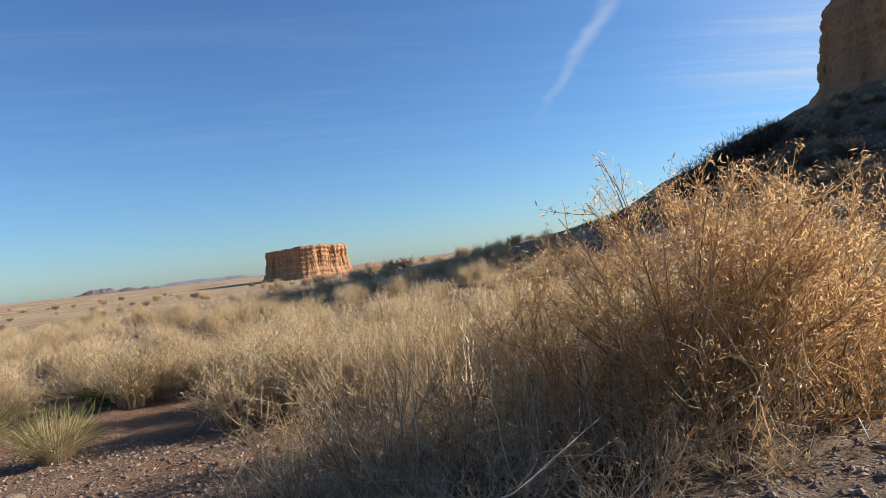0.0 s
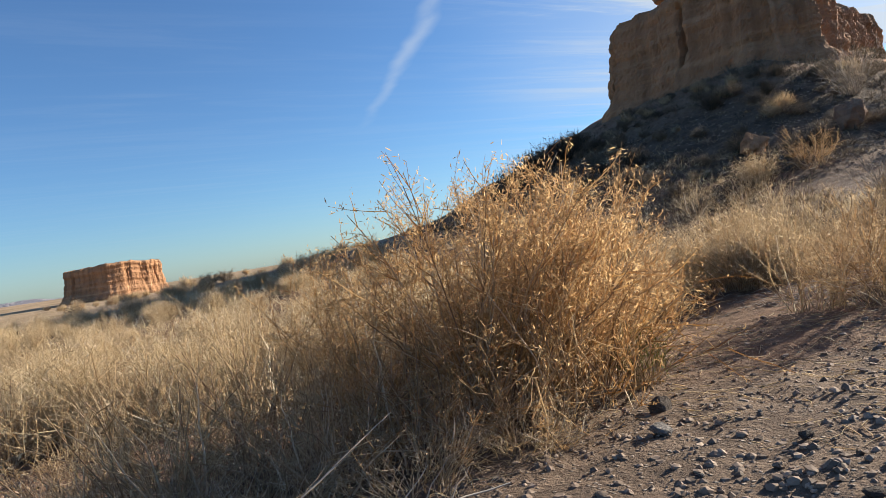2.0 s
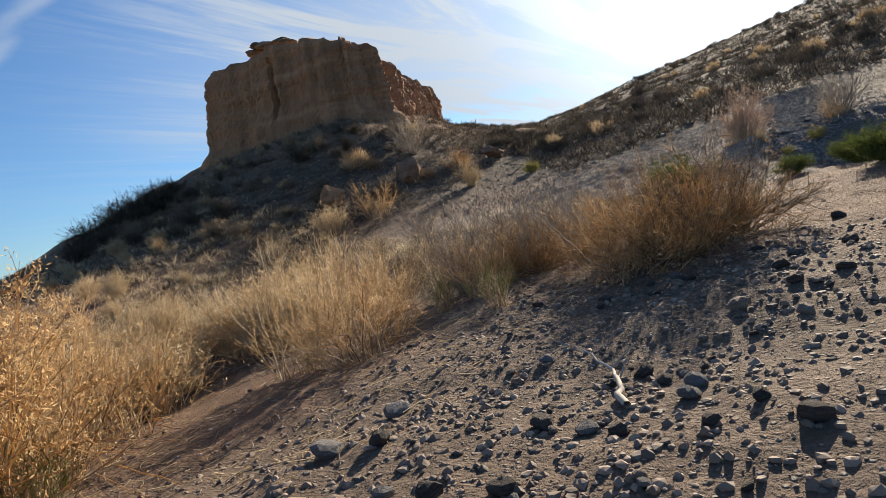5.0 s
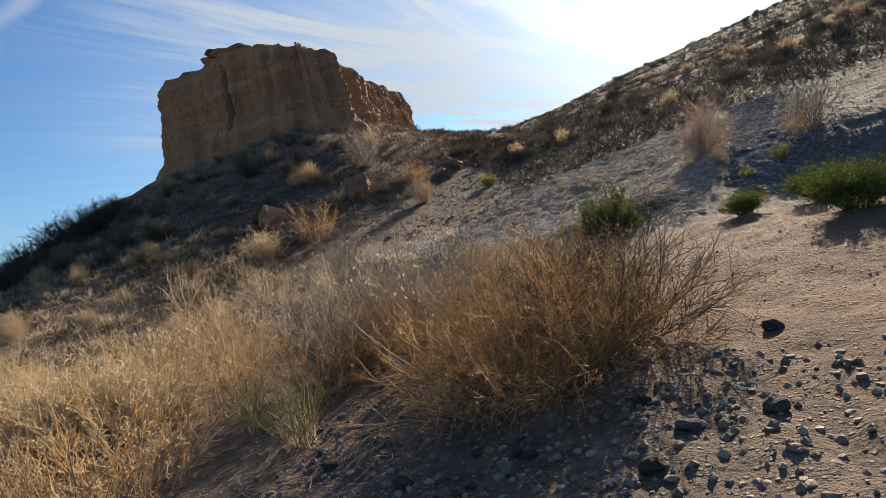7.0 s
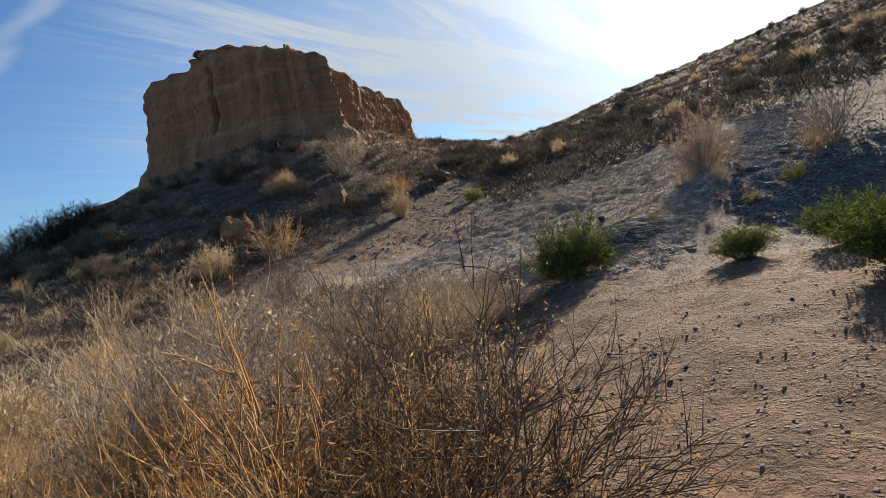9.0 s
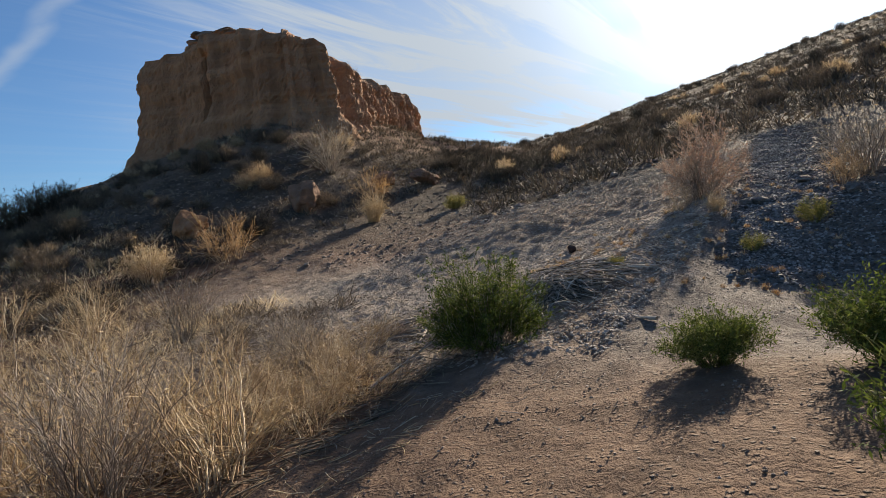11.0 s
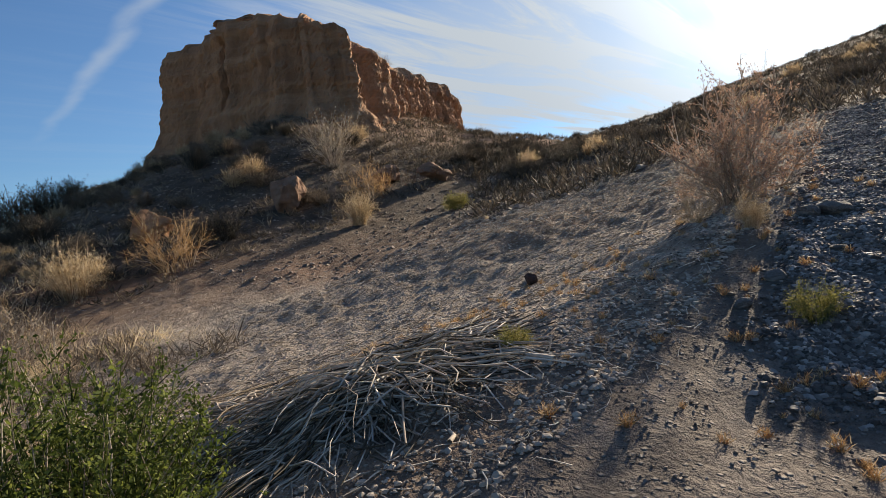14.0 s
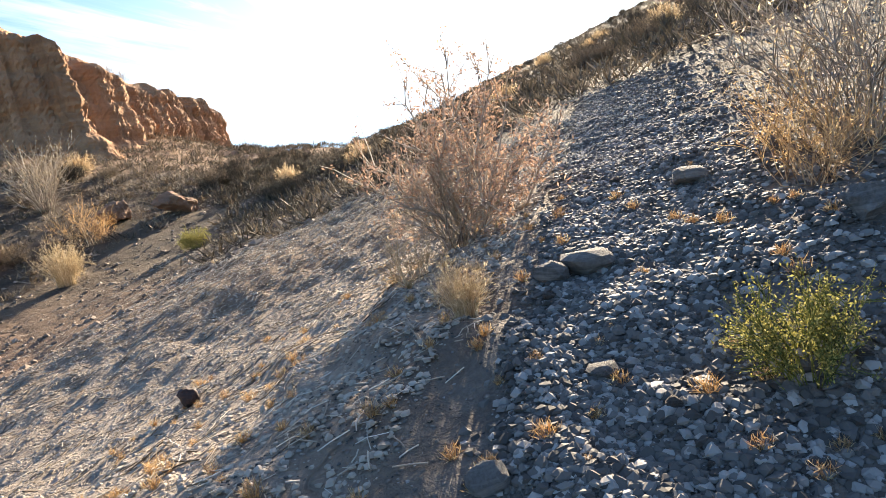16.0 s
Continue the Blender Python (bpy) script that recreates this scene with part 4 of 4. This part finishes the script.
def stone(tone, x, y, size, rng):
    ob = new("stone", STONES[tone, rng.randrange(4)])
    ob.matrix_basis = pose(x, y, foot(x, y) + size * 0.14, rng.uniform(-20, 20), rng.uniform(-20, 20), rng.uniform(0, 360)) @ Matrix.Scale(size, 4)
    return tagged(ob, LABELS[tone], "stone", f"{tone} stones")


pebble = random.Random(77)
for _ in range(150):
    x, y = pebble.uniform(2.2, 8.2), pebble.gauss(1.3, 1.3)
    if y > 4.2 or y < -1.4:
        continue
    stone(pebble.choice(("dark", "dark", "tan", "grey")), x, y, 0.035 + 0.115 * pebble.random() ** 2.3, pebble)
for x, y, size, tone in ((4.45, 2.88, 0.2, "grey"), (5.15, 2.9, 0.2, "grey"), (4.1, 1.6, 0.14, "dark"), (4.75, 1.7, 0.14, "dark"), (6.4, 1.0, 0.18, "tan"), (6.9, 0.4, 0.15, "dark"), (9.05, 0.42, 0.15, "dark"), (3.4, 4.2, 0.2, "dark"), (2.9, 5.2, 0.18, "dark"), (-2.85, 7.13, 0.2, "tan"), (-2.27, 6.83, 0.16, "tan"), (-3.3, 7.51, 0.22, "tan")):
    stone(tone, x, y, size, pebble)
for _ in range(34):
    stone(pebble.choice(("dark", "dark", "tan")), pebble.gauss(11.2, 0.6), pebble.gauss(1.15, 0.32), 0.02 + 0.035 * pebble.random() ** 2, pebble)
for _ in range(20):
    stone(pebble.choice(("dark", "tan", "tan")), *swing(pebble.uniform(-4.6, -1.2), pebble.uniform(4.4, 7.0)), 0.03 + 0.10 * pebble.random() ** 2, pebble)
for _ in range(85):
    x = pebble.uniform(17.8, 21.5)
    stone(pebble.choice(("grey", "grey", "dark")), x, pebble.gauss(0.85 + 0.03 * (x - 17), 0.4), 0.025 + 0.085 * pebble.random() ** 2.4, pebble)
for x, y, size in ((19.6, 1.4, 0.26), (19.5, 1.55, 0.2), (18.75, 1.28, 0.11), (18.3, 1.55, 0.15), (20.6, 0.9, 0.24), (17.9, 1.65, 0.12)):
    stone("grey", x, y, size, pebble)


def gravel(name, seed, count, spot, low, high, mat, label, power=2.5):
    """Small stones too many to count, each a low faceted lump."""
    rng = np.random.RandomState(seed)
    x, y = spot(rng, count)
    z = surface(x, y)
    size = low + (high - low) * rng.uniform(0, 1, count) ** power
    ring = [6.283 * i / 5 for i in range(5)]
    lump = np.array([(math.cos(v), math.sin(v), 0) for v in ring] + [(0.8 * math.cos(v + 0.5), 0.8 * math.sin(v + 0.5), 0.55) for v in ring] + [(0, 0, 0.85)])
    faces = np.array([f for i in range(5) for f in ((i, (i + 1) % 5, 5 + i), ((i + 1) % 5, 5 + (i + 1) % 5, 5 + i), (5 + i, 5 + (i + 1) % 5, 10))])
    a = rng.uniform(0, 6.283, count)
    c, s = np.cos(a), np.sin(a)
    body = lump[None] * (1 + rng.uniform(-0.45, 0.45, (count, 11, 3)) * np.array([1, 1, 0.8]))
    px_ = body[..., 0] * c[:, None] - body[..., 1] * s[:, None]
    py_ = body[..., 0] * s[:, None] + body[..., 1] * c[:, None]
    half = size[:, None] * 0.5
    verts = np.stack([x[:, None] + px_ * half, y[:, None] + py_ * half, z[:, None] + (body[..., 2] * 1.0 - 0.15) * half], -1).reshape(-1, 3)
    allf = (np.arange(count)[:, None, None] * 11 + faces[None]).reshape(-1, 3)
    return tagged(new(name, mesh_of(name, verts, allf, mat, False)), label, "gravel", kind="stuff")


def gravel_material(name, dark, mid, light):
    return plant_material(name, dark, mid, light, 0.0, 0.78)


GRAVEL_GREY = gravel_material("grey_gravel", (0.045, 0.04, 0.036), (0.12, 0.108, 0.098), (0.40, 0.37, 0.34))
GRAVEL_TAN = gravel_material("tan_gravel", (0.11, 0.083, 0.063), (0.21, 0.155, 0.115), (0.40, 0.31, 0.235))
def on_bank(r, c):
    x = 17.6 + 10 * r.uniform(0, 1, c) ** 1.5 + r.normal(0, 0.3, c)
    return x, 1.4 + 0.09 * (x - 18) - r.exponential(0.55, c) + r.normal(0, 0.10, c)


gravel("gravel", 48, 9000, lambda r, c: (15.0 + 7 * r.uniform(0, 1, c), 2.6 - r.exponential(0.9, c)), 0.005, 0.02, GRAVEL_GREY, "fine grey gravel on dark dirt")
gravel("gravel", 41, 84000, on_bank, 0.008, 0.052, GRAVEL_GREY, "loose dark grey gravel on the path's bank", 2.9)
gravel("gravel", 42, 17000, lambda r, c: (1.5 + 7.2 * r.uniform(0, 1, c) ** 1.2, r.normal(1.4, 1.6, c)), 0.007, 0.065, GRAVEL_TAN, "loose brown gravel and pebbles on dirt", 3.6)
gravel("gravel", 43, 7000, lambda r, c: swing(r.uniform(-6, 0, c), r.uniform(3.6, 8, c)), 0.01, 0.06, GRAVEL_TAN, "loose brown gravel and pebbles on dirt")
gravel("gravel", 44, 6000, lambda r, c: (r.uniform(9.5, 17, c), r.normal(1.6, 1.2, c)), 0.006, 0.022, GRAVEL_TAN, "small pebbles on reddish sand")
gravel("gravel", 45, 9000, lambda r, c: (r.uniform(22, 42, c), r.uniform(8, 34, c)), 0.03, 0.15, GRAVEL_TAN, "rubble fallen from the butte")



def brush(name, seed, count, spot, tall, each, mat, label, wide=0.05):
    """Low growth too thick to count: small sprays of blades over a slope."""
    rng = np.random.RandomState(seed)
    x, y = spot(rng, count)
    z = surface(x, y)
    size = tall * rng.uniform(0.3, 1.2, count) ** 1.5
    where = np.repeat(np.stack([x, y, z], 1), each, 0) + rng.normal(0, 0.45, (count * each, 3)) * np.repeat(size, each)[:, None] * np.array([1, 1, 0.1])
    way = rng.normal(size=(count * each, 3)) * np.array([1, 1, 0.5]) + np.array([0, 0, 1.0])
    way /= np.linalg.norm(way, axis=1, keepdims=True)
    side = np.cross(way, rng.normal(size=(count * each, 3)))
    side /= np.linalg.norm(side, axis=1, keepdims=True) + 1e-9
    l = np.repeat(size, each)[:, None] * rng.uniform(0.5, 1.2, (count * each, 1))
    verts = np.stack([where, where + way * l * 0.5 + side * l * wide, where + way * l, where + way * l * 0.5 - side * l * wide], 1).reshape(-1, 3)
    return tagged(new(name, mesh_of(name, verts, np.arange(len(verts)).reshape(-1, 4), mat, False)), label, "brush", kind="stuff")


def on_hill(r, c):
    a, d = np.radians(r.uniform(55, 120, c)), 14 + 114 * r.uniform(0, 1, c) ** 0.85
    return 14 + d * np.sin(a), 1 + d * np.cos(a)


def on_saddle(r, c):
    return r.uniform(33, 74, c), r.uniform(14, 31, c)


def on_talus(r, c):
    return r.uniform(16, 37, c), 15 + 28 * r.uniform(0, 1, c) ** 1.1


brush("hill_brush", 51, 13000, on_hill, 0.32, 22, SCRUB, "low grey-brown brush over the hillside")
brush("hill_brush", 52, 1800, on_hill, 0.14, 26, STRAW, "low straw-coloured brush over the hillside", 0.03)
# these dark blades also carry the backlit hill's shade in their colour
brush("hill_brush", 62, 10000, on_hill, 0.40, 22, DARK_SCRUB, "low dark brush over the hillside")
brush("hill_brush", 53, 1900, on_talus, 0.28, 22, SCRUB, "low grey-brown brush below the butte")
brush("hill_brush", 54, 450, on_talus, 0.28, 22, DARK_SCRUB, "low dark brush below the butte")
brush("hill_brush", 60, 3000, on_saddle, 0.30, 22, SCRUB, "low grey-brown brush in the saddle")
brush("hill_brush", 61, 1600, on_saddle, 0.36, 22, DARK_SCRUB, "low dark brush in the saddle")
brush("flat_brush", 55, 3800, lambda r, c: swing(r.uniform(-45, 3, c), 12 + 22 * r.uniform(0, 1, c) ** 1.2), 0.48, 44, PALE_GRASS, "pale dry grass over the flat", 0.014)
gravel("gravel", 46, 9000, on_hill, 0.04, 0.30, GRAVEL_TAN, "stones strewn over the hillside")

SILT_CRUMB = gravel_material("silt_crumb", (0.26, 0.215, 0.172), (0.36, 0.305, 0.245), (0.46, 0.395, 0.325))
gravel("silt_crumbs", 47, 60000, lambda r, c: (14.5 + 12 * r.uniform(0, 1, c), 1.9 + 8 * r.uniform(0, 1, c) ** 1.3), 0.006, 0.042, SILT_CRUMB, "crumbled crust of pale dried silt", 2.2)
brush("flat_brush", 56, 1100, lambda r, c: (r.uniform(6.5, 19, c), 9.5 + 9 * r.uniform(0, 1, c)), 0.3, 26, PALE_GRASS, "pale dry grass over the sandy flat", 0.014)
brush("flat_brush", 57, 1300, lambda r, c: (r.uniform(6.5, 19, c), 8.0 + 10 * r.uniform(0, 1, c)), 0.32, 30, SCRUB, "grey-brown low brush over the sandy flat", 0.02)
litter("straw_litter", 34, 6000, lambda r, c: (r.uniform(7, 18, c), r.uniform(5.5, 17, c)), 0.2, 0.003, GREY_TWIG, "grey twigs and straw strewn over the sandy flat")

brush("flat_brush", 58, 700, lambda r, c: (r.uniform(11, 24, c), 16.5 + 18 * r.uniform(0, 1, c)), 0.35, 30, PALE_GRASS, "pale dry grass below the slope", 0.016)
# scrub whose dark colour also stands in for the deep shade here
brush("flat_brush", 59, 650, lambda r, c: (r.uniform(14, 24, c), 16.5 + 18 * r.uniform(0, 1, c)), 0.35, 30, DARK_SCRUB, "low brush below the slope, dark with painted shade", 0.03)
litter("twig_litter", 35, 2600, lambda r, c: (12.4 + 4.8 * r.uniform(0, 1, c), 3.3 + 8.2 * r.uniform(0, 1, c) ** 1.3), 0.34, 0.0045, SCRUB, "dark dead twigs strewn over silt")
litter("twig_litter", 36, 1800, lambda r, c: (17.0 + 7 * r.uniform(0, 1, c), 2.6 + 7 * r.uniform(0, 1, c)), 0.14, 0.003, SCRUB, "curled dark twigs strewn over silt")

# a charred stump on the silt
stump = new("charred_stump", stone_mesh("charred_stump", 301, CHARRED, 0.9, 3))
stump.matrix_basis = pose(20.03, 4.33, foot(20.03, 4.33) + 0.06, 0, 20, 0) @ Matrix.Scale(0.155, 4)
tagged(stump, "small charred wood stump on pale silt", "stump")
